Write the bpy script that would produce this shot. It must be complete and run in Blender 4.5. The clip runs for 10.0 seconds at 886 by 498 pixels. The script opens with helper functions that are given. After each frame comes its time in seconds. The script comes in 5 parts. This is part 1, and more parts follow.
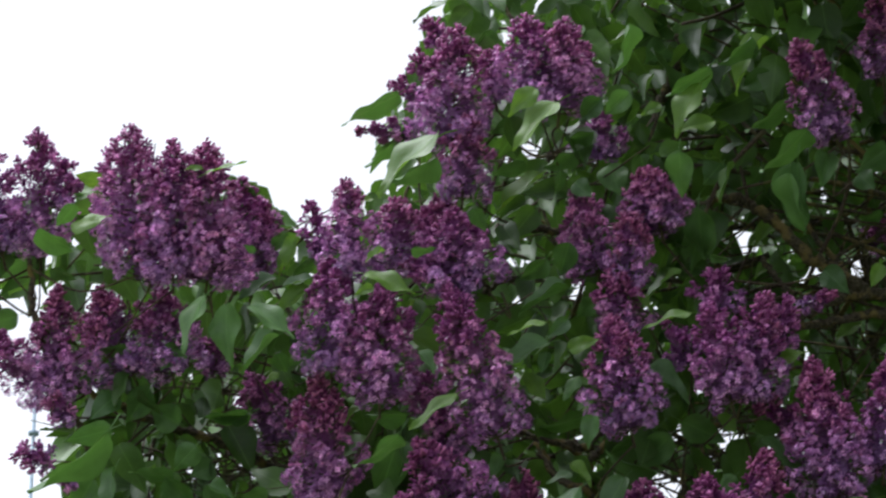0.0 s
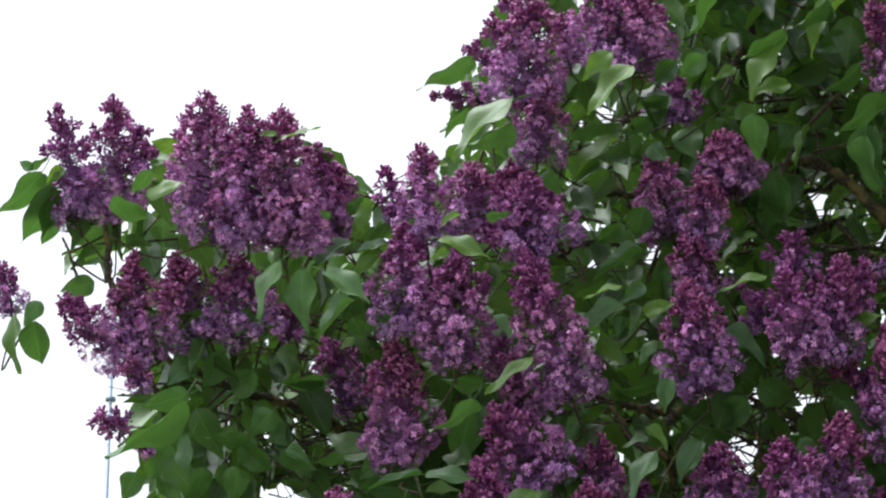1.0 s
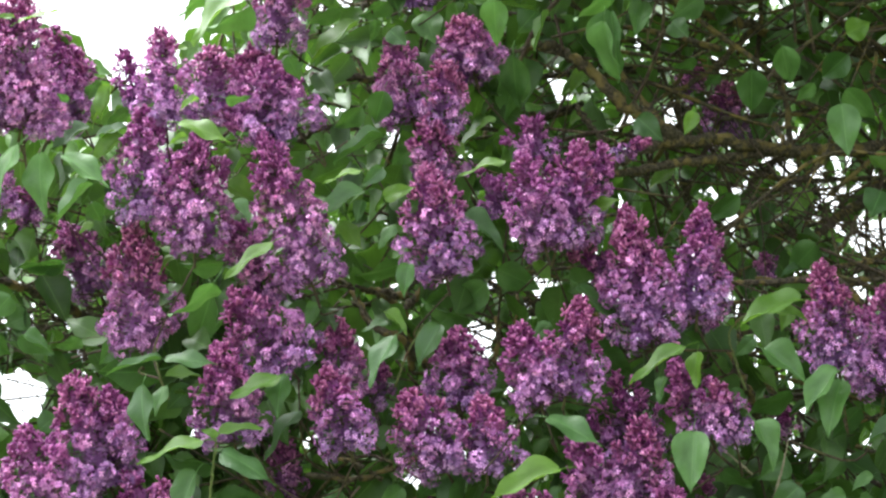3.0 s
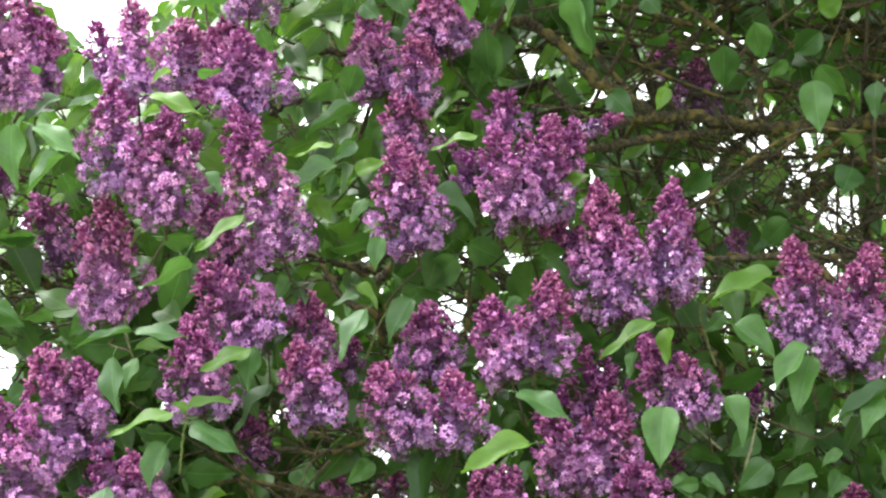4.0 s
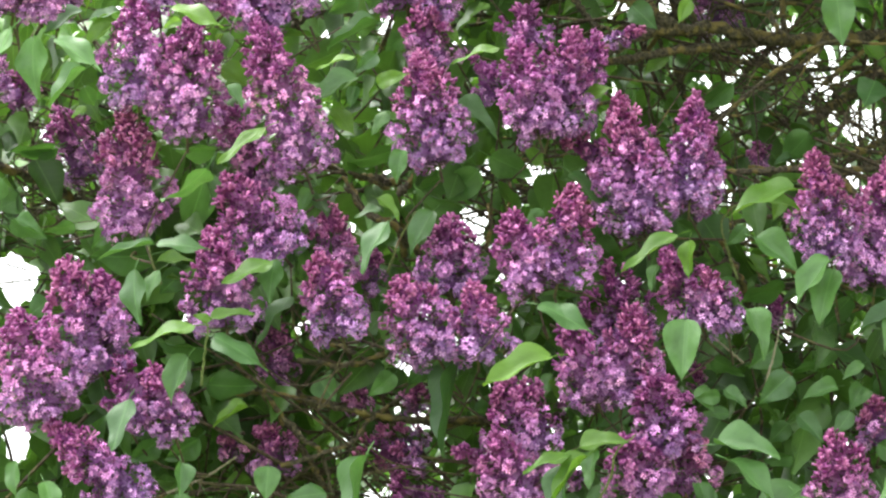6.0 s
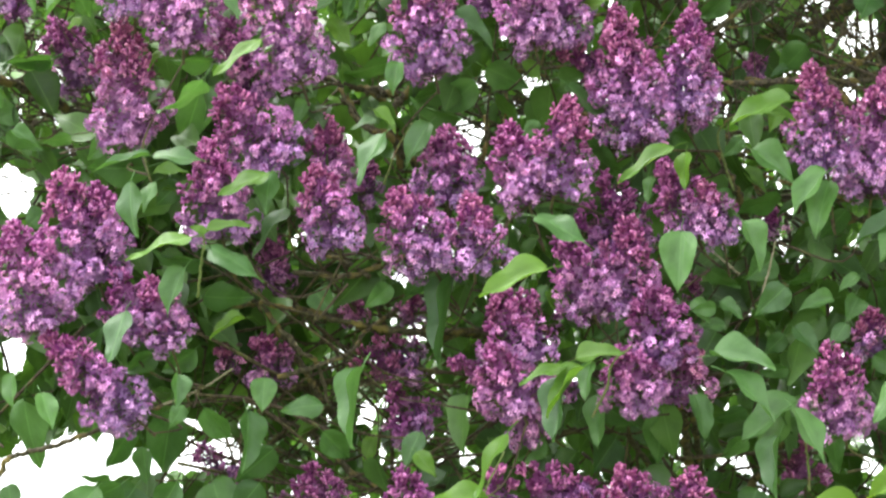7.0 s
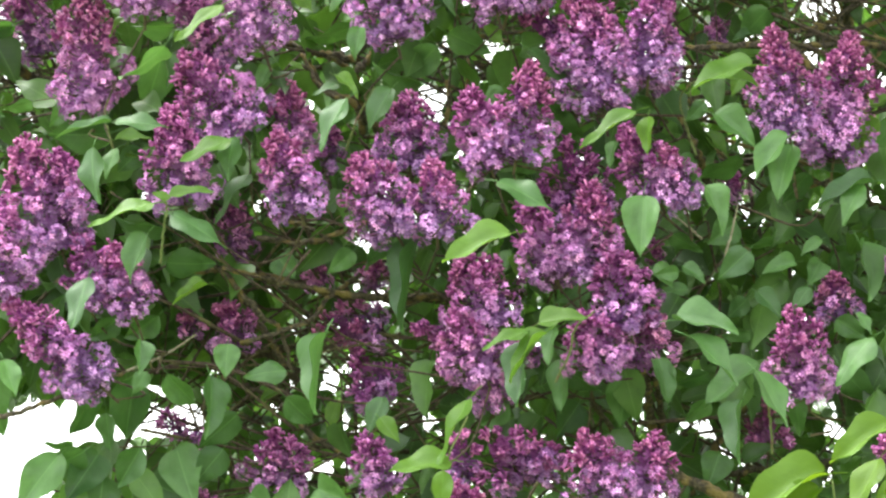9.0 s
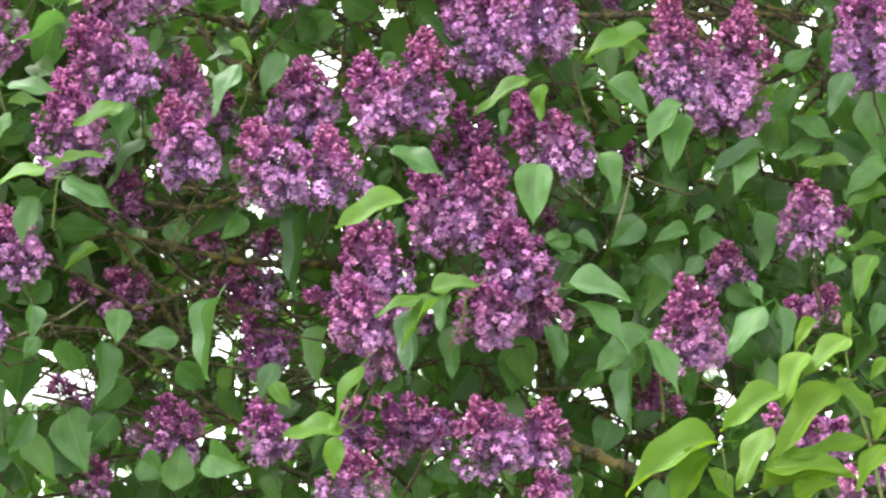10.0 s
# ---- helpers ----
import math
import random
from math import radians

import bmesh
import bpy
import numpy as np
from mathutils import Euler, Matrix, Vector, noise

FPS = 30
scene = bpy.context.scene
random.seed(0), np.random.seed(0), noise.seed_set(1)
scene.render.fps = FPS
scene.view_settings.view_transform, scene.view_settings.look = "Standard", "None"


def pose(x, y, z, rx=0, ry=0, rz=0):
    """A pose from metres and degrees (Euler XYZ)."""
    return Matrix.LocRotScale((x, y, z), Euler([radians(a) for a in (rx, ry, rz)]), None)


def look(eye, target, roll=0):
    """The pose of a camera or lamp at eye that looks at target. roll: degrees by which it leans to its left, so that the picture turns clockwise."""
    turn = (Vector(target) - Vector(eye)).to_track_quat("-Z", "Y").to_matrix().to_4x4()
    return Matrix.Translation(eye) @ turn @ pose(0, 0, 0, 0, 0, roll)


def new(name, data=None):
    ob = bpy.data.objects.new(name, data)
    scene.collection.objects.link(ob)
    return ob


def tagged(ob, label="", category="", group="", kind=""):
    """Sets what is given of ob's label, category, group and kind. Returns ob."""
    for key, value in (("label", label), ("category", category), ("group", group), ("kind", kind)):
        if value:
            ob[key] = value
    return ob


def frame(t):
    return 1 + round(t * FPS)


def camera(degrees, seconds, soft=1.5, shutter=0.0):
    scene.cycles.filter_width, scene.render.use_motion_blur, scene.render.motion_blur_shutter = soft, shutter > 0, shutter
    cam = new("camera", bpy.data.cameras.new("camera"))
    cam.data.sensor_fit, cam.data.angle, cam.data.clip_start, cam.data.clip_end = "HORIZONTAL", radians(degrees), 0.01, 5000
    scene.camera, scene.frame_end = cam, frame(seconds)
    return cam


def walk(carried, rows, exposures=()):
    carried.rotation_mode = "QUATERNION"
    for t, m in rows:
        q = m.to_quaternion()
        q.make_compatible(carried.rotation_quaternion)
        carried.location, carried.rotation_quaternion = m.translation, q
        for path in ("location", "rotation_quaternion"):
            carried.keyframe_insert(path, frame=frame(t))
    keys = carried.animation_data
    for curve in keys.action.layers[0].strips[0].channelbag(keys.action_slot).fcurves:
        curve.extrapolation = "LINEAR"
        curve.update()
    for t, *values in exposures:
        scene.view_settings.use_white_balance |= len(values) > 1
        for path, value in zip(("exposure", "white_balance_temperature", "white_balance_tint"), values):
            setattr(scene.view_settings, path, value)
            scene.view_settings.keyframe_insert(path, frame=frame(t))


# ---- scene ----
cam = camera(14.89, 10.0, soft=2.3, shutter=0.35)
PATH = [
    (0, (0.0, 0.0, 1.6), (-0.2713, 4.6986, 3.2880), 0.24),
    (0.2, (0.0, 0.0, 1.6), (-0.3080, 4.7027, 3.2702), 0.27),
    (0.5, (0.0, 0.0, 1.6), (-0.3521, 4.7045, 3.2565), 0.31),
    (0.7, (0.0, 0.0, 1.6), (-0.3780, 4.7048, 3.2498), 0.36),
    (1, (0.0, 0.0, 1.6), (-0.3827, 4.7085, 3.2382), 0.40),
    (1.2, (0.0, 0.0, 1.6), (-0.3645, 4.7107, 3.2361), 0.36),
    (1.5, (0.0, 0.0, 1.6), (-0.3110, 4.7159, 3.2320), 0.28),
    (1.8, (0.0, 0.0, 1.6), (-0.2386, 4.7226, 3.2247), -0.18),
    (2, (0.0, 0.0, 1.6), (-0.1634, 4.7294, 3.2144), -0.50),
    (2.2, (0.0, 0.0, 1.6), (-0.0804, 4.7363, 3.2004), -0.74),
    (2.3, (0.0, 0.0, 1.6), (-0.0461, 4.7382, 3.1960), -0.78),
    (2.5, (0.0, 0.0, 1.6), (0.0135, 4.7453, 3.1754), -1.04),
    (2.7, (0.0, 0.0, 1.6), (0.0104, 4.7587, 3.1345), -0.99),
    (2.8, (0.0, 0.0, 1.6), (0.0050, 4.7664, 3.1105), -1.07),
    (3, (0.0, 0.0, 1.6), (-0.0025, 4.7777, 3.0743), -0.97),
    (3.2, (0.0, 0.0, 1.6), (0.0142, 4.7818, 3.0608), -0.86),
    (4.3, (0.0, 0.0, 1.6), (0.0398, 4.7946, 3.0179), -0.74),
    (4.5, (0.0, 0.0, 1.6), (0.0315, 4.8000, 2.9995), -0.71),
    (4.8, (0.0, 0.0, 1.6), (0.0152, 4.8059, 2.9794), -0.64),
    (5, (0.0, 0.0, 1.6), (0.0047, 4.8106, 2.9632), -0.62),
    (5.2, (0.0, 0.0, 1.6), (-0.0020, 4.8145, 2.9493), -0.59),
    (6.3, (0.0, 0.0, 1.6), (0.0112, 4.8296, 2.8940), -0.56),
    (6.5, (0.0, 0.0, 1.6), (0.0128, 4.8352, 2.8731), -0.52),
    (6.8, (0.0, 0.0, 1.6), (0.0110, 4.8480, 2.8235), -0.50),
    (7, (0.0, 0.0, 1.6), (0.0102, 4.8569, 2.7877), -0.61),
    (7.2, (0.0, 0.0, 1.6), (0.0038, 4.8655, 2.7520), -0.64),
    (7.5, (0.0, 0.0, 1.6), (-0.0011, 4.8719, 2.7245), -0.79),
    (7.8, (0.0, 0.0, 1.6), (-0.0038, 4.8656, 2.7513), -0.78),
    (8, (0.0, 0.0, 1.6), (-0.0007, 4.8615, 2.7688), -0.91),
    (8.2, (0.0, 0.0, 1.6), (0.0042, 4.8614, 2.7690), -0.88),
    (8.5, (0.0, 0.0, 1.6), (0.0225, 4.8623, 2.7652), -1.00),
    (8.8, (0.0, 0.0, 1.6), (0.0426, 4.8662, 2.7482), -0.96),
    (9, (0.0, 0.0, 1.6), (0.0646, 4.8685, 2.7372), -0.96),
    (9.2, (0.0, 0.0, 1.6), (0.0897, 4.8716, 2.7223), -0.98),
    (9.5, (0.0, 0.0, 1.6), (0.1433, 4.8746, 2.7035), -0.92),
    (9.7, (0.0, 0.0, 1.6), (0.1797, 4.8757, 2.6932), -0.89),
    (10, (0.0, 0.0, 1.6), (0.2218, 4.8754, 2.6868), -1.01),
]
EXPOSURES = [(0.0, 0.66, 6020, 11), (1.0, 0.92, 6020, 11), (1.5, 1.07, 6040, 11), (2.2, 1.50, 6060, 10), (2.7, 1.91, 6130, 8), (3.2, 2.28, 6250, 5),
             (4.3, 2.52, 6410, 4), (7.0, 2.63, 6460, 4), (10.0, 2.76, 6500, 4)]
walk(cam, [(t, look(eye, target, roll)) for t, eye, target, roll in PATH], EXPOSURES)

# ---- sky and sun: a bright overcast day ----
world = bpy.data.worlds.new("overcast_sky")
scene.world = world
world.use_nodes = True
wn = world.node_tree
sky = wn.nodes.new("ShaderNodeTexSky")
sky.sky_type = "NISHITA"
sky.sun_disc = False
sky.sun_elevation = radians(66)
sky.sun_rotation = radians(297)
sky.dust_density = 4.0
grey = wn.nodes.new("ShaderNodeHueSaturation")
grey.inputs["Saturation"].default_value = 0.06
back = wn.nodes["Background"]
back.inputs["Strength"].default_value = 0.15
wn.links.new(sky.outputs[0], grey.inputs["Color"])
wn.links.new(grey.outputs[0], back.inputs["Color"])

sun_data = bpy.data.lights.new("sun", "SUN")
sun_data.energy = 1.5
sun_data.angle = radians(50)
sun_data.color = (1.0, 0.97, 0.92)
sun = new("sun", sun_data)
sun.matrix_world = look((-3.62, 6.85, 11.64), (0, 5, 2.5))


# ---- materials ----
def material(name):
    m = bpy.data.materials.new(name)
    m.use_nodes = True
    return m, m.node_tree, m.node_tree.nodes["Principled BSDF"]


def ramp(nt, fac, stops):
    r = nt.nodes.new("ShaderNodeValToRGB")
    while len(r.color_ramp.elements) < len(stops):
        r.color_ramp.elements.new(0.5)
    for e, (p, c) in zip(r.color_ramp.elements, stops):
        e.position, e.color = p, (*c, 1)
    nt.links.new(fac, r.inputs[0])
    return r.outputs[0]


def math_node(nt, op, a, b=None, c=None):
    n = nt.nodes.new("ShaderNodeMath")
    n.operation = op
    for i, v in enumerate((a, b, c)):
        if v is None:
            continue
        if isinstance(v, (int, float)):
            n.inputs[i].default_value = v
        else:
            nt.links.new(v, n.inputs[i])
    return n.outputs[0]


def mix(nt, fac, a, b, blend="MIX"):
    n = nt.nodes.new("ShaderNodeMix")
    n.data_type, n.blend_type = "RGBA", blend
    for slot, v in ((n.inputs[0], fac), (n.inputs[6], a), (n.inputs[7], b)):
        if isinstance(v, (int, float)):
            slot.default_value = v
        elif isinstance(v, tuple):
            slot.default_value = (*v, 1)
        else:
            nt.links.new(v, slot)
    return n.outputs[2]


def noise_tex(nt, scale, detail=4.0, coords="Object"):
    co = nt.nodes.new("ShaderNodeTexCoord")
    n = nt.nodes.new("ShaderNodeTexNoise")
    n.inputs["Scale"].default_value = scale
    n.inputs["Detail"].default_value = detail
    nt.links.new(co.outputs[coords], n.inputs["Vector"])
    return n.outputs["Fac"]


def see_through(m, nt, bsdf, colour, share):
    """Thin living tissue lets part of the light through."""
    tr = nt.nodes.new("ShaderNodeBsdfTranslucent")
    nt.links.new(colour, tr.inputs["Color"])
    mx = nt.nodes.new("ShaderNodeMixShader")
    mx.inputs[0].default_value = share
    nt.links.new(bsdf.outputs[0], mx.inputs[1])
    nt.links.new(tr.outputs[0], mx.inputs[2])
    nt.links.new(mx.outputs[0], nt.nodes["Material Output"].inputs["Surface"])


def leaf_material(name, dark, light, glow, share, joined=False, rough=0.42, gloss=0.46):
    m, nt, bsdf = material(name)
    if joined:
        rnd = nt.nodes.new("ShaderNodeNewGeometry").outputs["Random Per Island"]
    else:
        rnd = nt.nodes.new("ShaderNodeObjectInfo").outputs["Random"]
    uv = nt.nodes.new("ShaderNodeUVMap")
    sep = nt.nodes.new("ShaderNodeSeparateXYZ")
    nt.links.new(uv.outputs[0], sep.inputs[0])
    across = math_node(nt, "ABSOLUTE", math_node(nt, "SUBTRACT", sep.outputs[0], 0.5))
    midrib = math_node(nt, "LESS_THAN", across, 0.016)
    # side veins sweep forward from the midrib
    sweep = math_node(nt, "MULTIPLY_ADD", across, -0.55, sep.outputs[1])
    wave = math_node(nt, "SINE", math_node(nt, "MULTIPLY", sweep, 46.0))
    side = math_node(nt, "MULTIPLY", math_node(nt, "SMOOTH_MIN", math_node(nt, "GREATER_THAN", wave, 0.92), 1.0), 0.16)
    vein = math_node(nt, "MAXIMUM", midrib, side)
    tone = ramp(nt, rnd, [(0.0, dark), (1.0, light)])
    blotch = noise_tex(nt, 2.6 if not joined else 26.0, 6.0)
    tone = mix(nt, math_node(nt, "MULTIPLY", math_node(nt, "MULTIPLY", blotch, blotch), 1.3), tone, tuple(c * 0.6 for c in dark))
    tone = mix(nt, math_node(nt, "MULTIPLY", vein, 0.2), tone, tuple(min(1.0, c * 1.9 + 0.02) for c in light))
    nt.links.new(tone, bsdf.inputs["Base Color"])
    bsdf.inputs["Roughness"].default_value = rough
    bsdf.inputs["Specular IOR Level"].default_value = gloss
    bump = nt.nodes.new("ShaderNodeBump")
    bump.inputs["Strength"].default_value = 0.35
    bump.inputs["Distance"].default_value = 0.002
    nt.links.new(math_node(nt, "MULTIPLY_ADD", vein, -0.6, noise_tex(nt, 18.0, 3.0)), bump.inputs["Height"])
    nt.links.new(bump.outputs[0], bsdf.inputs["Normal"])
    through_light = mix(nt, 0.6, tone, glow)
    see_through(m, nt, bsdf, through_light, share)
    return m


green_leaf = leaf_material("green_leaf", (0.048, 0.112, 0.036), (0.142, 0.284, 0.082), (0.18, 0.42, 0.040), 0.20)
young_leaf = leaf_material("young_leaf", (0.096, 0.205, 0.028), (0.165, 0.305, 0.045), (0.27, 0.50, 0.03), 0.34)
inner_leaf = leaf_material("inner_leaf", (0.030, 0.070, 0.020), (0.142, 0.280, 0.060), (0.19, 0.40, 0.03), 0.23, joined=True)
bright_leaf = leaf_material("bright_leaf", (0.086, 0.175, 0.012), (0.140, 0.240, 0.016), (0.30, 0.46, 0.015), 0.30, rough=0.55, gloss=0.3)


def flower_material(name, low, middle, top, share):
    m, nt, bsdf = material(name)
    uv = nt.nodes.new("ShaderNodeUVMap")
    sep = nt.nodes.new("ShaderNodeSeparateXYZ")
    nt.links.new(uv.outputs[0], sep.inputs[0])
    rnd = sep.outputs[0]
    along = math_node(nt, "MULTIPLY_ADD", math_node(nt, "SUBTRACT", rnd, 0.5), 0.5, sep.outputs[1])
    tone = ramp(nt, along, [(0.0, low), (0.5, middle), (1.0, top)])
    shift = nt.nodes.new("ShaderNodeHueSaturation")
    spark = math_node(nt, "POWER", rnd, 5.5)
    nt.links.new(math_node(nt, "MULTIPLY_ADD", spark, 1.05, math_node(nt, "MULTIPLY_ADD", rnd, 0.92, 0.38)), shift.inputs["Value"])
    nt.links.new(math_node(nt, "MULTIPLY_ADD", rnd, -0.36, 1.17), shift.inputs["Saturation"])
    who = nt.nodes.new("ShaderNodeObjectInfo").outputs["Random"]
    nt.links.new(math_node(nt, "MULTIPLY_ADD", who, 0.040, 0.471), shift.inputs["Hue"])
    nt.links.new(tone, shift.inputs["Color"])
    nt.links.new(shift.outputs[0], bsdf.inputs["Base Color"])
    bsdf.inputs["Roughness"].default_value = 0.27
    bsdf.inputs["Specular IOR Level"].default_value = 0.6
    see_through(m, nt, bsdf, shift.outputs[0], share)
    return m


petal = flower_material("lilac_petal", (0.54, 0.245, 0.62), (0.60, 0.205, 0.54), (0.59, 0.150, 0.41), 0.16)
bud_skin = flower_material("lilac_bud", (0.385, 0.094, 0.355), (0.405, 0.082, 0.315), (0.405, 0.076, 0.270), 0.1)
bud_skin.node_tree.nodes["Principled BSDF"].inputs["Roughness"].default_value = 0.28
bud_skin.node_tree.nodes["Principled BSDF"].inputs["Specular IOR Level"].default_value = 0.6


def bark_material(name, dark, light, lichen, amount):
    m, nt, bsdf = material(name)
    grain = noise_tex(nt, 190.0, 8.0)
    patch = noise_tex(nt, 38.0, 8.0)
    tone = ramp(nt, grain, [(0.36, dark), (0.64, light)])
    spot = nt.nodes.new("ShaderNodeMapRange")
    spot.inputs["From Min"].default_value = 0.62 - 0.3 * amount
    spot.inputs["From Max"].default_value = 0.70 - 0.25 * amount
    nt.links.new(patch, spot.inputs["Value"])
    tone = mix(nt, spot.outputs[0], tone, lichen)
    nt.links.new(tone, bsdf.inputs["Base Color"])
    bsdf.inputs["Roughness"].default_value = 0.9
    bump = nt.nodes.new("ShaderNodeBump")
    bump.inputs["Strength"].default_value = 1.0
    bump.inputs["Distance"].default_value = 0.006
    nt.links.new(grain, bump.inputs["Height"])
    nt.links.new(bump.outputs[0], bsdf.inputs["Normal"])
    return m


bark = bark_material("lilac_bark", (0.032, 0.025, 0.018), (0.125, 0.100, 0.066), (0.21, 0.155, 0.055), 0.40)
twig_bark = bark_material("twig_bark", (0.040, 0.027, 0.020), (0.115, 0.080, 0.056), (0.13, 0.115, 0.05), 0.3)
green_stem = bark_material("green_stem", (0.12, 0.16, 0.05), (0.20, 0.24, 0.08), (0.20, 0.13, 0.08), 0.1)

mast_metal, nt, bsdf = material("galvanised_steel")
nt.links.new(ramp(nt, noise_tex(nt, 25.0), [(0.3, (0.20, 0.28, 0.36)), (0.7, (0.30, 0.39, 0.48))]), bsdf.inputs["Base Color"])
bsdf.inputs["Metallic"].default_value = 0.3
bsdf.inputs["Roughness"].default_value = 0.5

grass, nt, bsdf = material("grass")
g1 = ramp(nt, noise_tex(nt, 3.0, 10.0), [(0.3, (0.04, 0.075, 0.02)), (0.7, (0.10, 0.14, 0.045))])
g2 = mix(nt, math_node(nt, "MULTIPLY", noise_tex(nt, 0.25, 4.0), 0.5), g1, (0.12, 0.10, 0.06))
nt.links.new(g2, bsdf.inputs["Base Color"])
bsdf.inputs["Roughness"].default_value = 0.95


# ---- mesh helpers ----
def quick_mesh(name, verts, faces, uvs=None, smooth=True):
    """A mesh from arrays: verts (n, 3), faces a list of arrays (count, corners), uvs by vertex."""
    me = bpy.data.meshes.new(name)
    verts = np.asarray(verts, np.float32)
    idx = np.concatenate([np.asarray(f, np.int32).ravel() for f in faces])
    sizes = np.concatenate([np.full(len(f), np.asarray(f).shape[1], np.int32) for f in faces])
    me.vertices.add(len(verts))
    me.vertices.foreach_set("co", verts.ravel())
    me.loops.add(len(idx))
    me.loops.foreach_set("vertex_index", idx)
    me.polygons.add(len(sizes))
    me.polygons.foreach_set("loop_start", np.concatenate([[0], np.cumsum(sizes)[:-1]]).astype(np.int32))
    me.polygons.foreach_set("use_smooth", np.full(len(sizes), smooth))
    if uvs is not None:
        layer = me.uv_layers.new(name="UVMap")
        layer.data.foreach_set("uv", np.asarray(uvs, np.float32)[idx].ravel())
    me.update(calc_edges=True)
    me.validate()
    return me


def part(name, me, mat, parent, label=""):
    if not me.materials:
        me.materials.append(mat)
    ob = new(name, me)
    ob.parent = parent
    if label:
        ob["label"] = label
    return ob


def thing(name, at, label, category, group=""):
    ob = new(name)
    ob.location = at
    ob.empty_display_size = 0.2
    return tagged(ob, label, category, group)


def smooth_line(points, steps=6):
    p = np.asarray(points, float)
    q = np.vstack([2 * p[0] - p[1], p, 2 * p[-1] - p[-2]])
    out = []
    for i in range(1, len(q) - 2):
        for s in np.arange(steps) / steps:
            a, b, c, d = q[i - 1], q[i], q[i + 1], q[i + 2]
            out.append(0.5 * (2 * b + (c - a) * s + (2 * a - 5 * b + 4 * c - d) * s**2 + (3 * b - a - 3 * c + d) * s**3))
    return np.vstack([out, p[-1]])


def tube(points, r0, r1, sides=8, rough=0.0, seed=0):
    """Rings along a line, tapering from r0 to r1, closed at both ends."""
    rs = np.random.RandomState(seed)
    p = np.asarray(points, float)
    n = len(p)
    d = np.gradient(p, axis=0)
    d /= np.linalg.norm(d, axis=1)[:, None] + 1e-9
    ref = np.array([0.31, 0.87, 0.39]) if abs(d[:, 1]).mean() < 0.8 else np.array([0.9, 0.1, 0.4])
    u = np.cross(d, ref)
    u /= np.linalg.norm(u, axis=1)[:, None] + 1e-9
    v = np.cross(d, u)
    ang = np.arange(sides) / sides * 2 * math.pi
    rad = np.linspace(r0, r1, n)[:, None] * (1 + rough * rs.uniform(-1, 1, (n, sides)))
    ring = p[:, None] + rad[..., None] * (np.cos(ang)[None, :, None] * u[:, None] + np.sin(ang)[None, :, None] * v[:, None])
    verts = ring.reshape(-1, 3)
    i = np.arange(n - 1)[:, None] * sides
    k = np.arange(sides)[None]
    quads = np.stack([i + k, i + (k + 1) % sides, i + sides + (k + 1) % sides, i + sides + k], -1).reshape(-1, 4)
    caps = np.array([np.arange(sides)[::-1], (n - 1) * sides + np.arange(sides)])
    return verts, quads, caps


def join_tubes(tubes):
    verts, quads, caps, n = [], [], [], 0
    for v, q, c in tubes:
        verts.append(v), quads.append(q + n), caps.append(c + n)
        n += len(v)
    sides = {}
    for c in caps:
        sides.setdefault(c.shape[1], []).append(c)
    return np.vstack(verts), [np.vstack(quads), *[np.vstack(c) for c in sides.values()]]


def frame_along(axis, face, turn=0.0):
    """Columns across, along and normal: along the axis, its face towards the given side."""
    y = Vector(axis).normalized()
    z = Vector(face)
    z = (z - y * z.dot(y)).normalized()
    z = Matrix.Rotation(radians(turn), 3, y) @ z
    x = y.cross(z)
    return Matrix((x, y, z)).transposed()


# ---- ground ----
bm = bmesh.new()
bmesh.ops.create_circle(bm, cap_ends=True, segments=64, radius=1500)
me = bpy.data.meshes.new("ground")
bm.to_mesh(me)
bm.free()
me.materials.append(grass)
tagged(new("ground", me), "rough green grass round the lilac", "ground", kind="structure")


# ---- the mast far behind ----
def antenna_mast(x, y, top):
    mast = thing("antenna_mast", (x, y, 0), "slender grey steel antenna mast with a clamp ring", "mast")
    v, q, c = tube([(0, 0, 0), (0, 0, top * 0.5), (0, 0, top)], 0.020, 0.016, 14)
    part("pole", quick_mesh("pole", v, [q, c]), mast_metal, mast)
    v, q, c = tube([(0, 0, 10.60), (0, 0, 10.635)], 0.050, 0.050, 14)
    part("clamp_ring", quick_mesh("clamp_ring", v, [q, c]), mast_metal, mast, "dark clamp ring")
    return mast


antenna_mast(-5.54, 30.0, 11.6)

# ---- the lilac: trunks and limbs ----
bush = thing("lilac_bush", (0.5, 6.35, 0), "tall old lilac bush covered in purple flower clusters", "bush")
rng = random.Random(7)


limb_lines = []


def limb(name, r0, r1, *points, mat=None):
    line = smooth_line(points, 11)
    limb_lines.append(line)
    rs = np.random.RandomState(int(1000 * abs(points[0][0])) + len(points))
    line[1:-1] += rs.normal(0, min(0.0032, r0 * 0.24), (len(line) - 2, 3))
    v, q, c = tube(line - np.array(bush.location), r0, r1, 9, 0.2, len(line))
    return part(name, quick_mesh(name, v, [q, c]), mat or bark, bush)


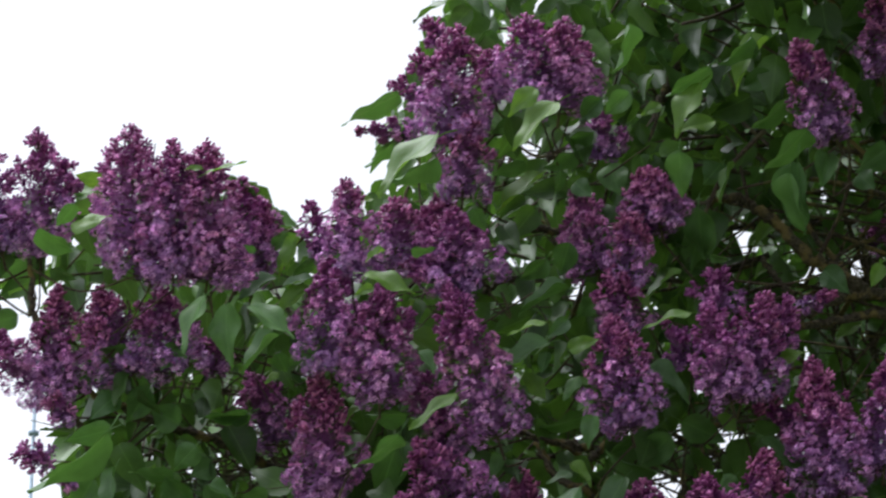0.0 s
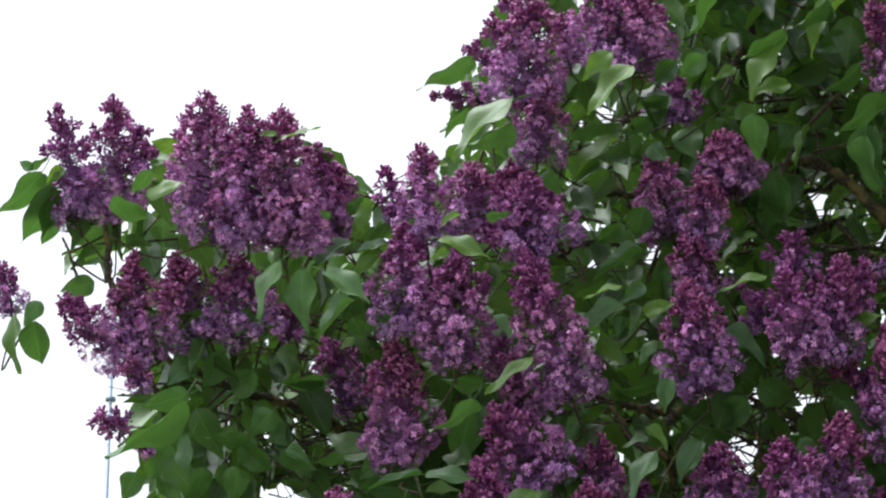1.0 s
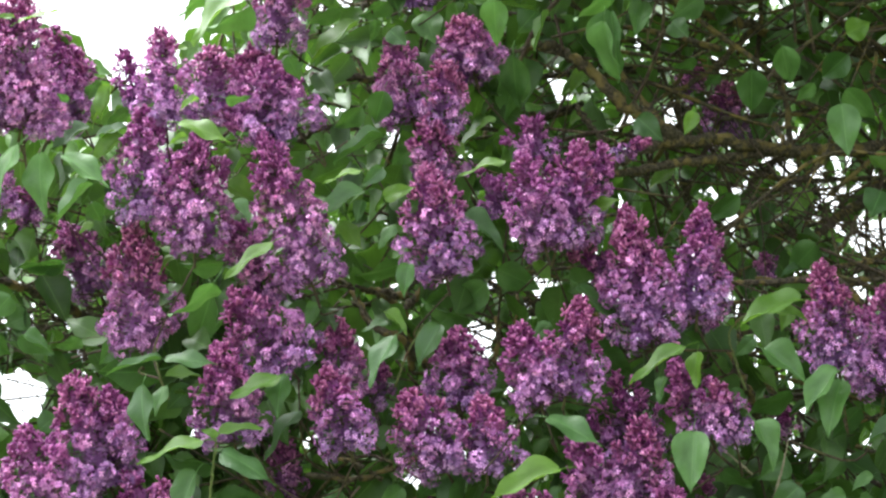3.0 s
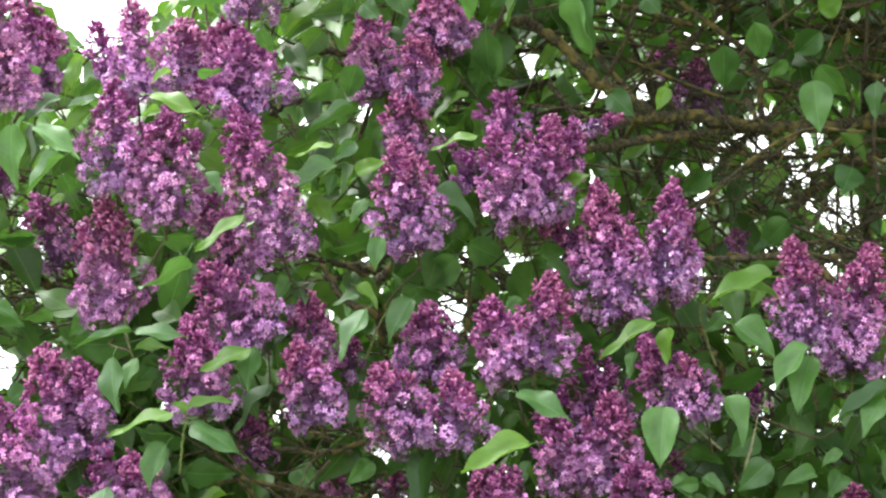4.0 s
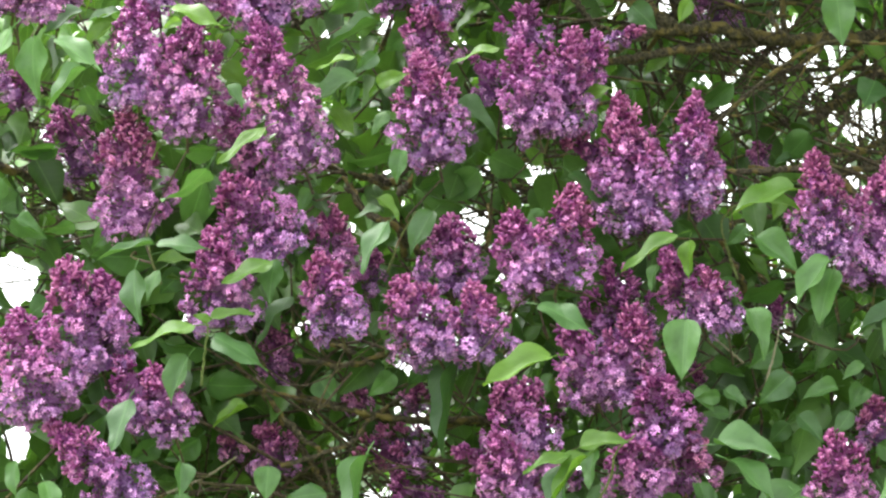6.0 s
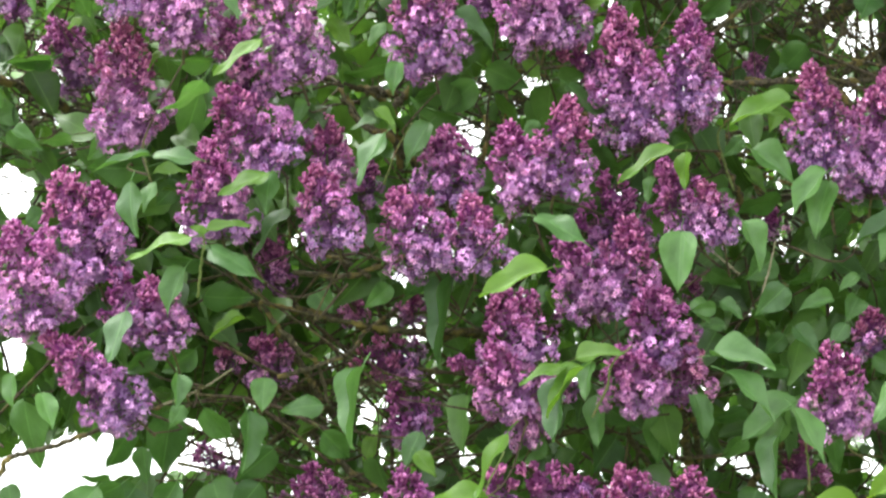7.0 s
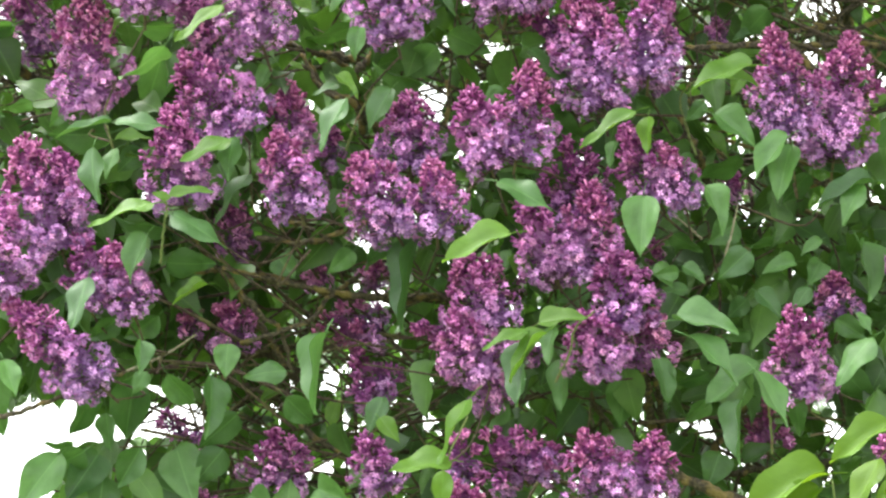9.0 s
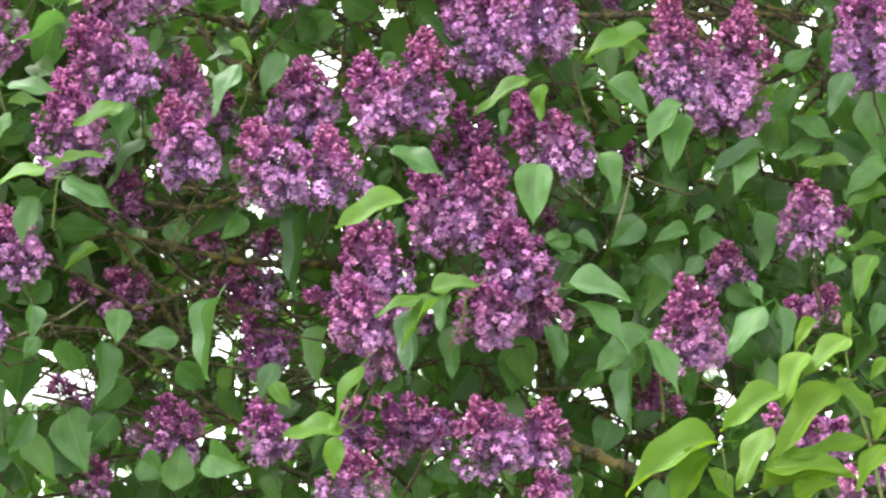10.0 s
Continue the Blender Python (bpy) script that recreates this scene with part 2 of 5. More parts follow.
limb("trunk", 0.075, 0.030, (0.55, 6.35, -0.05), (0.62, 6.4, 0.8), (0.85, 6.5, 1.5), (1.00, 6.4, 2.2))
limb("branch", 0.026, 0.012, (1.00, 6.4, 2.2), (1.10, 6.2, 2.7), (1.00, 5.55, 3.12))
limb("trunk", 0.065, 0.022, (0.40, 6.40, -0.05), (0.30, 6.4, 0.9), (0.15, 6.5, 1.6), (0.20, 6.5, 2.2))
limb("branch", 0.012, 0.006, (0.20, 6.5, 2.2), (0.38, 6.0, 2.5), (0.19, 5.3, 2.70))
limb("trunk", 0.060, 0.020, (0.25, 6.30, -0.05), (-0.05, 6.4, 0.9), (-0.20, 6.5, 1.6), (-0.22, 6.5, 2.2))
limb("branch", 0.010, 0.006, (-0.22, 6.5, 2.2), (-0.30, 6.2, 2.6), (-0.53, 5.25, 2.99))
limb("trunk", 0.055, 0.018, (0.70, 6.50, -0.05), (0.80, 6.5, 1.1), (0.65, 6.6, 1.8), (0.60, 6.6, 2.3))
limb("branch", 0.012, 0.006, (0.60, 6.6, 2.3), (0.45, 6.4, 3.0), (0.15, 5.5, 3.55))
limb("trunk", 0.050, 0.016, (0.80, 6.25, -0.05), (1.10, 6.3, 1.0), (1.20, 6.3, 1.7), (1.00, 6.2, 2.1))
limb("branch", 0.010, 0.006, (1.00, 6.2, 2.1), (0.85, 5.8, 2.3), (0.60, 5.35, 2.45))
limb("branch", 0.0125, 0.0075, (1.080, 5.500, 3.472), (0.738, 5.350, 3.415), (0.569, 5.250, 3.378), (0.378, 5.150, 3.368), (0.262, 5.050, 3.289), (0.189, 5.000, 3.260))
limb("branch", 0.0085, 0.005, (0.532, 5.250, 3.376), (0.376, 5.150, 3.326), (0.263, 5.080, 3.286), (0.153, 5.000, 3.242))
limb("branch", 0.012, 0.004, (0.378, 5.150, 3.368), (0.295, 5.100, 3.406), (0.225, 5.100, 3.479), (0.153, 5.100, 3.514), (0.062, 5.100, 3.486), (-0.019, 5.100, 3.536))
limb("branch", 0.011, 0.005, (0.959, 5.600, 3.624), (0.768, 5.500, 3.633), (0.638, 5.450, 3.637), (0.537, 5.400, 3.651), (0.405, 5.400, 3.694), (0.286, 5.300, 3.728))
limb("branch", 0.010, 0.004, (0.814, 5.600, 3.680), (0.732, 5.500, 3.654), (0.677, 5.500, 3.728), (0.639, 5.400, 3.762), (0.605, 5.400, 3.867))
limb("branch", 0.012, 0.005, (0.856, 5.700, 3.492), (0.769, 5.600, 3.429), (0.667, 5.500, 3.337), (0.596, 5.400, 3.257))
limb("branch", 0.006, 0.003, (0.528, 5.400, 3.646), (0.440, 5.300, 3.534), (0.309, 5.200, 3.431))
limb("branch", 0.006, 0.003, (0.369, 5.150, 3.374), (0.284, 5.200, 3.510), (0.259, 5.200, 3.589))
limb("branch", 0.006, 0.003, (0.569, 5.250, 3.378), (0.569, 5.300, 3.482), (0.553, 5.300, 3.542))
limb("branch", 0.006, 0.003, (0.214, 5.100, 3.407), (0.248, 5.100, 3.359), (0.275, 5.100, 3.349))
limb("branch", 0.008, 0.004, (0.195, 5.300, 2.762), (0.085, 5.250, 2.746), (-0.075, 5.200, 2.740), (-0.145, 5.150, 2.747), (-0.213, 5.100, 2.754), (-0.332, 5.050, 2.755))
limb("branch", 0.007, 0.003, (-0.165, 5.200, 2.609), (-0.185, 5.150, 2.631), (-0.230, 5.100, 2.701), (-0.289, 5.050, 2.770), (-0.329, 5.000, 2.812))
limb("branch", 0.011, 0.006, (0.597, 5.150, 2.374), (0.497, 5.000, 2.378), (0.420, 4.980, 2.405), (0.380, 5.000, 2.422))
limb("branch", 0.008, 0.005, (0.393, 5.200, 2.508), (0.378, 5.100, 2.543), (0.364, 5.000, 2.576))
limb("branch", 0.006, 0.004, (0.406, 5.200, 2.508), (0.396, 5.100, 2.552), (0.381, 5.000, 2.576))
limb("branch", 0.010, 0.004, (0.603, 5.400, 2.764), (0.545, 5.250, 2.825), (0.488, 5.100, 2.871), (0.455, 5.000, 2.917), (0.431, 5.000, 2.971))
limb("branch", 0.005, 0.003, (-0.733, 5.000, 2.453), (-0.666, 5.000, 2.469), (-0.638, 4.980, 2.503), (-0.576, 4.950, 2.514), (-0.501, 4.950, 2.539), (-0.413, 5.000, 2.586))
limb("branch", 0.006, 0.003, (-0.019, 5.100, 2.968), (-0.070, 5.000, 3.000), (-0.112, 4.980, 3.013), (-0.146, 4.980, 3.072))
limb("branch", 0.006, 0.003, (-0.054, 5.100, 2.978), (-0.060, 5.050, 3.028), (-0.079, 5.050, 3.073), (-0.138, 5.000, 3.086))
limb("branch", 0.006, 0.003, (0.846, 5.300, 3.163), (0.712, 5.200, 3.143), (0.590, 5.150, 3.126), (0.497, 5.200, 3.147))
limb("branch", 0.008, 0.004, (0.629, 5.200, 3.061), (0.582, 5.100, 3.052), (0.623, 5.000, 3.032))
limb("branch", 0.006, 0.003, (-0.060, 5.200, 2.478), (-0.130, 5.200, 2.514), (-0.200, 5.200, 2.578), (-0.277, 5.150, 2.605))
limb("branch", 0.008, 0.004, (0.560, 5.400, 2.597), (0.484, 5.300, 2.488), (0.447, 5.200, 2.419))
limb("branch", 0.008, 0.004, (0.739, 5.400, 2.502), (0.636, 5.300, 2.477), (0.541, 5.250, 2.461), (0.474, 5.200, 2.440))
limb("branch", 0.006, 0.003, (0.344, 5.200, 2.491), (0.313, 5.100, 2.518), (0.285, 5.050, 2.544))
limb("branch", 0.009, 0.004, (-0.550, 5.200, 3.078), (-0.618, 5.150, 3.117), (-0.739, 5.100, 3.146), (-0.840, 5.050, 3.179), (-0.896, 5.000, 3.201))
limb("branch", 0.008, 0.004, (-0.896, 5.000, 3.201), (-0.927, 4.980, 3.289), (-0.936, 4.960, 3.376))
limb("branch", 0.003, 0.002, (-0.985, 5.000, 3.306), (-1.002, 5.000, 3.353), (-1.010, 5.000, 3.372))
limb("branch", 0.008, 0.004, (-0.061, 5.100, 3.097), (-0.132, 5.100, 3.112), (-0.202, 5.100, 3.136))
limb("branch", 0.008, 0.004, (-0.209, 5.100, 3.467), (-0.111, 5.150, 3.478), (-0.020, 5.200, 3.480))
limb("branch", 0.010, 0.004, (0.090, 5.300, 3.838), (0.030, 5.300, 3.696), (-0.055, 5.200, 3.629), (-0.128, 5.150, 3.606))
limb("branch", 0.006, 0.003, (-0.260, 5.200, 3.378), (-0.186, 5.200, 3.415), (-0.113, 5.200, 3.404))
limb("branch", 0.0035, 0.0065, (-0.269, 5.020, 2.748), (-0.185, 5.040, 2.730), (-0.120, 5.060, 2.720), (-0.051, 5.080, 2.713), (0.001, 5.100, 2.716), (0.071, 5.140, 2.725))
limb("branch", 0.0045, 0.003, (-0.269, 5.030, 2.744), (-0.212, 5.040, 2.680), (-0.183, 5.060, 2.659), (-0.167, 5.100, 2.599))
limb("branch", 0.005, 0.0035, (-0.219, 5.060, 2.803), (-0.133, 5.040, 2.791), (-0.049, 5.060, 2.828), (0.003, 5.100, 2.859))
limb("branch", 0.004, 0.003, (-0.244, 5.060, 2.639), (-0.141, 5.050, 2.669), (-0.110, 5.060, 2.708), (-0.060, 5.100, 2.753))
limb("branch", 0.004, 0.0025, (-0.101, 5.040, 2.789), (-0.136, 5.050, 2.814), (-0.171, 5.080, 2.835), (-0.204, 5.100, 2.849))
limb("branch", 0.0065, 0.0035, (-0.009, 5.100, 3.144), (-0.041, 5.060, 3.086), (-0.060, 5.040, 3.060), (-0.065, 5.040, 3.017), (-0.050, 5.060, 2.981))
limb("branch", 0.003, 0.0025, (-0.065, 5.040, 3.017), (-0.111, 5.040, 3.036), (-0.142, 5.060, 3.096), (-0.174, 5.100, 3.132))
limb("branch", 0.004, 0.003, (0.078, 5.060, 3.048), (0.080, 5.040, 3.015), (0.071, 5.060, 2.980), (0.038, 5.080, 3.000))
limb("branch", 0.004, 0.003, (0.071, 5.060, 2.980), (0.090, 5.100, 2.977), (0.117, 5.120, 2.978))
limb("branch", 0.003, 0.002, (0.108, 5.100, 3.124), (0.111, 5.060, 3.075), (0.106, 5.060, 3.030))
limb("branch", 0.004, 0.003, (0.481, 5.300, 3.508), (0.540, 5.200, 3.456), (0.590, 5.200, 3.441), (0.634, 5.300, 3.461))
limb("branch", 0.009, 0.006, (0.313, 5.250, 3.452), (0.346, 5.200, 3.415), (0.380, 5.180, 3.383), (0.401, 5.160, 3.357))
limb("branch", 0.004, 0.0025, (0.387, 5.300, 3.514), (0.417, 5.250, 3.540), (0.455, 5.250, 3.564))
limb("branch", 0.005, 0.003, (0.538, 5.200, 3.408), (0.547, 5.160, 3.365), (0.569, 5.160, 3.345), (0.574, 5.200, 3.325))
limb("branch", 0.005, 0.003, (0.623, 5.200, 3.358), (0.607, 5.180, 3.333), (0.581, 5.200, 3.315), (0.558, 5.250, 3.323))
limb("branch", 0.0045, 0.006, (0.441, 5.100, 3.110), (0.484, 5.080, 3.104), (0.554, 5.080, 3.107), (0.607, 5.080, 3.108), (0.652, 5.100, 3.072))
limb("branch", 0.004, 0.003, (0.633, 5.200, 3.191), (0.652, 5.200, 3.219), (0.662, 5.200, 3.247))
for x0, x1 in ((0.45, 0.30), (0.85, 0.75), (1.20, 1.30)):
    limb("branch", 0.014, 0.004, (x0, 6.2, 3.3), (x0, 5.75, 4.35), (x1, 5.0, 4.42), (x1, 4.3, 4.02))
dry_wood = bark_material("dry_wood", (0.28, 0.24, 0.17), (0.45, 0.40, 0.30), (0.30, 0.26, 0.20), 0.2)
limb("shoot", 0.0020, 0.0013, (-0.351, 4.860, 2.719), (-0.345, 4.840, 2.765), (-0.340, 4.820, 2.799), (-0.355, 4.800, 2.811), mat=green_stem)
limb("shoot", 0.0020, 0.0013, (-0.415, 4.900, 2.885), (-0.425, 4.880, 2.906), (-0.431, 4.860, 2.931), mat=green_stem)
limb("shoot", 0.0020, 0.0013, (0.225, 4.860, 2.534), (0.245, 4.820, 2.568), (0.253, 4.800, 2.601), (0.282, 4.800, 2.626), mat=green_stem)
limb("shoot", 0.0022, 0.0014, (0.548, 4.950, 2.437), (0.543, 4.920, 2.491), (0.533, 4.900, 2.546), mat=green_stem)
limb("shoot", 0.0022, 0.0014, (-0.079, 4.980, 2.919), (-0.059, 4.950, 2.964), (-0.034, 4.930, 3.002), mat=green_stem)
limb("shoot", 0.0020, 0.0013, (0.075, 4.900, 2.351), (0.060, 4.860, 2.403), (0.096, 4.840, 2.482), mat=green_stem)
limb("shoot", 0.0020, 0.0013, (0.594, 4.950, 2.859), (0.583, 4.920, 2.886), (0.561, 4.900, 2.909), mat=green_stem)
limb("shoot", 0.0020, 0.0013, (0.450, 4.950, 2.896), (0.434, 4.940, 2.946), (0.429, 4.920, 2.985), (0.473, 4.880, 3.008), mat=green_stem)
limb("dry_stalk", 0.0022, 0.0012, (0.488, 4.960, 2.736), (0.499, 4.950, 2.772), (0.510, 4.940, 2.815), mat=dry_wood)
limb("dry_stalk", 0.002, 0.001, (0.456, 4.970, 2.771), (0.427, 4.960, 2.795), (0.408, 4.960, 2.811), mat=dry_wood)
limb("dry_stalk", 0.0022, 0.0012, (-0.413, 5.000, 2.586), (-0.353, 4.990, 2.609), (-0.306, 4.980, 2.637), mat=dry_wood)

# ---- flower clusters ----
def floret_shape():
    """An open lilac floret: four narrow cupped petals about a throat."""
    verts, petals = [(0, 0, -0.08)], []
    for k in range(4):
        c, s = math.cos(k * math.pi / 2), math.sin(k * math.pi / 2)
        first = len(verts)
        lift = 0.10 + 0.09 * math.sin(2.3 * k + 0.7)
        for x, y, z in ((0.28, -0.14, 0.0), (0.70, -0.33, lift + 0.10), (1.04, 0.0, lift), (0.70, 0.33, lift + 0.10), (0.28, 0.14, 0.0)):
            verts.append((x * c - y * s, x * s + y * c, z))
        petals.append([0, first, first + 1, first + 2, first + 3, first + 4])
    return np.array(verts), [np.array(petals)]


def bud_shape():
    """A closed bud: a rounded club on its tube."""
    verts, quads = [], []
    for z, r in ((-1.7, 0.14), (-0.1, 0.34), (0.30, 0.42), (0.62, 0.20)):
        for k in range(4):
            verts.append((r * math.cos(k * 1.5708), r * math.sin(k * 1.5708), z))
    for i in range(3):
        for k in range(4):
            quads.append([i * 4 + k, i * 4 + (k + 1) % 4, i * 4 + 4 + (k + 1) % 4, i * 4 + 4 + k])
    return np.array(verts), [np.array(quads + [[12, 13, 14, 15]])]


FLORET, BUD = floret_shape(), bud_shape()


def scatter(shape, places, ways, sizes, spins, tones, heights):
    """Copies of one small shape, each turned to its own way, as arrays."""
    sv, sf = shape
    z = ways / np.linalg.norm(ways, axis=1)[:, None]
    ref = np.where(np.abs(z[:, 2:3]) < 0.9, [[0.0, 0.0, 1.0]], [[1.0, 0.0, 0.0]])
    x = np.cross(ref, z)
    x /= np.linalg.norm(x, axis=1)[:, None]
    y = np.cross(z, x)
    c, s = np.cos(spins)[:, None], np.sin(spins)[:, None]
    x, y = c * x + s * y, c * y - s * x
    basis = np.stack([x, y, z], 1)
    verts = places[:, None] + sizes[:, None, None] * np.einsum("vk,nkd->nvd", sv, basis)
    step = np.arange(len(places)) * len(sv)
    faces = [(f[None] + step[:, None, None]).reshape(-1, f.shape[1]) for f in sf]
    uv = np.repeat(np.stack([tones, heights], 1), len(sv), 0)
    return verts.reshape(-1, 3), faces, uv


stalks = []
cluster_count = 0


def lilac(base, axis, width, buds):
    """One upright panicle: open florets below, closed buds towards its tip, on a branched stalk."""
    global cluster_count
    cluster_count += 1
    rs = np.random.RandomState(100 + cluster_count)
    length = np.linalg.norm(axis)
    up = np.asarray(axis) / length
    side = np.cross(up, (0.2, 1.0, 0.1))
    side /= np.linalg.norm(side)
    deep = np.cross(up, side)
    n = int(min(1500, max(90, 70000 * width * length)))
    lump = rs.uniform(0, 6.28, 3)
    airy = buds > 0.55

    def radius(s, a):
        r = np.minimum(1.0, 0.62 + 2.4 * s) * np.clip(1 - np.clip((s - 0.10) / 0.93, 0, 1) ** 2.5, 0.05, 1)
        return 0.555 * width * r * (1 + 0.12 * np.sin(3 * a + lump[0] + 5 * s) + 0.08 * np.sin(14 * s + lump[1]))

    # side branches end in small knobs, set spirally round the stalk
    m = max(12, int(3600 * width * length))
    ks = (np.arange(m) + rs.uniform(0, 1, m)) / m
    ks = ks ** 0.92 * 0.99
    ka = np.arange(m) * 2.39996 + rs.normal(0, 0.35, m)
    kr = np.clip(0.0122 * (1 - 0.42 * ks) * rs.uniform(0.75, 1.3, m), 0.004, 0.2 * width)
    kout = np.cos(ka)[:, None] * side + np.sin(ka)[:, None] * deep
    reach = np.maximum(0.15 * kr, radius(ks, ka) * rs.uniform(0.82, 1.12, m) - 0.55 * kr)
    knob = ks[:, None] * length * up + reach[:, None] * kout
    rise = kout + up * (0.3 + 1.1 * ks[:, None] ** 2)
    rise /= np.linalg.norm(rise, axis=1)[:, None]
    if airy:
        thin = (ks > 0.45) & (rs.uniform(0, 1, m) < 0.42)
        knob[ks > 0.45] += 0.006 * rise[ks > 0.45]
        ks, kr, knob, rise = ks[~thin], kr[~thin], knob[~thin], rise[~thin]
    share = kr**2 / (kr**2).sum()
    which = rs.choice(len(ks), n, p=share)
    ball = rs.normal(0, 1, (n, 3))
    ball /= np.linalg.norm(ball, axis=1)[:, None]
    ball += 0.55 * rise[which]
    ball /= np.linalg.norm(ball, axis=1)[:, None]
    s = ks[which]
    stretch = 1.0 + (0.7 if airy else 0.25) * np.maximum(0, (ball * rise[which]).sum(1))
    place = knob[which] + (kr[which] * rs.uniform(0.72, 1.05, n) * stretch)[:, None] * ball
    way = ball + 0.25 * rise[which] + rs.normal(0, 0.32, (n, 3))
    closed = rs.uniform(0, 1, n) < np.clip((s + rs.normal(0, 0.07, n) - (1 - buds) + 0.12) / 0.24, 0.05, 1.0)
    tone, spin = rs.uniform(0, 1, n), rs.uniform(0, 6.28, n)
    o = ~closed
    rods = [tube(np.outer(np.linspace(-0.15, 0.97, 5), up * length) + rs.normal(0, 0.001, (5, 3)), 0.0024, 0.0010, 5)]
    for h, end in zip(ks, knob):
        foot = up * length * max(0.0, h - 0.06)
        rods.append(tube([foot, 0.45 * foot + 0.55 * end - 0.002 * up, end], 0.0011, 0.0008, 4))
    v, f = join_tubes(rods)
    ob = part("panicle", quick_mesh("panicle", v, f), twig_bark, bush)
    ob.location = Vector(base) - bush.location
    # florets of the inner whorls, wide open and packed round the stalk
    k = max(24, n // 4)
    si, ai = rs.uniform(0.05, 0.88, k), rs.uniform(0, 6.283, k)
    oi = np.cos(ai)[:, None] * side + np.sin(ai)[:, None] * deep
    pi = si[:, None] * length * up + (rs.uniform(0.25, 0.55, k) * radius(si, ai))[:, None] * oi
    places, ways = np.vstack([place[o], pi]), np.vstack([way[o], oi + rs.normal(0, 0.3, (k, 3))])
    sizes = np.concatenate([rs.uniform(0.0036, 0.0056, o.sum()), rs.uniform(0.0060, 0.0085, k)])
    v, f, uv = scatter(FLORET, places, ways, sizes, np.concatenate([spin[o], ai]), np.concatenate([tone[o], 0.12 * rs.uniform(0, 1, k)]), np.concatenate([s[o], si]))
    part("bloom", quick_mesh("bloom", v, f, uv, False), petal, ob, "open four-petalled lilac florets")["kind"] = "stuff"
    v, f, uv = scatter(BUD, place[closed], way[closed], rs.uniform(0.0046, 0.0066, closed.sum()), spin[closed], tone[closed], s[closed])
    part("bud_spray", quick_mesh("bud_spray", v, f, uv), bud_skin, ob, "closed reddish purple buds")["kind"] = "stuff"
    stalks.append((np.asarray(base, float), up, length))
    return ob


lilac((-0.975, 4.946, 3.380), (-0.030, -0.032, 0.176), 0.074, 0.7)
lilac((-0.921, 4.970, 3.388), (-0.004, -0.045, 0.178), 0.088, 0.6)
lilac((-0.880, 4.952, 3.456), (-0.000, -0.042, 0.074), 0.044, 0.7)
lilac((-0.754, 4.876, 3.342), (-0.013, -0.041, 0.201), 0.128, 0.4)
lilac((-0.694, 4.859, 3.311), (-0.000, -0.038, 0.199), 0.093, 0.45)
lilac((-0.637, 4.863, 3.312), (-0.009, -0.019, 0.209), 0.110, 0.45)
lilac((-0.592, 4.993, 3.342), (-0.011, -0.049, 0.154), 0.096, 0.4)
lilac((-0.563, 4.980, 3.370), (-0.002, -0.030, 0.088), 0.042, 0.5)
lilac((-0.799, 4.990, 3.397), (-0.019, -0.027, 0.155), 0.057, 0.6)
lilac((-0.732, 4.882, 3.307), (0.019, -0.025, 0.092), 0.128, 0.15)
lilac((-0.643, 4.874, 3.302), (0.019, -0.026, 0.092), 0.119, 0.15)
lilac((-0.883, 4.986, 3.150), (-0.005, -0.034, 0.174), 0.087, 0.4)
lilac((-0.898, 4.992, 3.162), (-0.104, -0.022, 0.099), 0.078, 0.5)
lilac((-0.771, 4.994, 3.192), (-0.051, -0.044, 0.128), 0.113, 0.5)
lilac((-0.705, 4.971, 3.184), (-0.021, -0.017, 0.134), 0.095, 0.45)
lilac((-0.653, 5.147, 3.239), (-0.022, -0.020, 0.056), 0.053, 0.5)
lilac((-0.894, 4.994, 3.057), (-0.039, -0.044, -0.000), 0.039, 0.9)
lilac((-0.852, 4.957, 3.003), (-0.018, -0.019, 0.016), 0.026, 0.5)
lilac((-1.083, 4.990, 3.239), (-0.017, -0.023, 0.077), 0.054, 0.5)
lilac((-0.869, 4.962, 3.106), (-0.005, -0.034, 0.035), 0.039, 0.6)
lilac((-0.269, 4.886, 3.525), (0.009, -0.033, 0.183), 0.112, 0.45)
lilac((-0.295, 4.969, 3.626), (-0.030, -0.035, 0.070), 0.061, 0.75)
lilac((-0.316, 4.989, 3.637), (-0.048, -0.043, 0.019), 0.034, 0.8)
lilac((-0.336, 4.979, 3.580), (-0.079, -0.025, 0.004), 0.037, 0.7)
lilac((-0.254, 4.901, 3.444), (0.013, -0.049, 0.119), 0.077, 0.45)
lilac((-0.204, 4.977, 3.632), (-0.007, -0.028, 0.085), 0.044, 0.6)
lilac((-0.136, 4.878, 3.594), (-0.015, -0.048, 0.122), 0.112, 0.35)
lilac((-0.101, 4.857, 3.563), (0.010, -0.044, 0.135), 0.103, 0.35)
lilac((-0.079, 4.985, 3.646), (0.015, -0.044, 0.068), 0.075, 0.4)
lilac((-0.296, 4.952, 3.725), (-0.011, -0.038, 0.023), 0.035, 0.7)
lilac((-0.046, 5.139, 3.600), (0.013, -0.026, 0.065), 0.081, 0.4)
lilac((0.052, 4.985, 3.421), (-0.028, -0.041, 0.079), 0.091, 0.3)
lilac((-0.299, 4.990, 3.349), (0.012, -0.049, 0.109), 0.130, 0.4)
lilac((0.325, 4.874, 3.519), (-0.061, -0.043, 0.149), 0.084, 0.45)
lilac((0.406, 4.962, 3.661), (-0.006, -0.034, 0.126), 0.063, 0.4)
lilac((-0.422, 4.880, 3.305), (-0.008, -0.035, 0.149), 0.080, 0.2)
lilac((-0.473, 4.956, 3.369), (-0.015, -0.042, 0.065), 0.043, 0.75)
lilac((-0.356, 4.867, 3.317), (0.009, -0.024, 0.104), 0.095, 0.45)
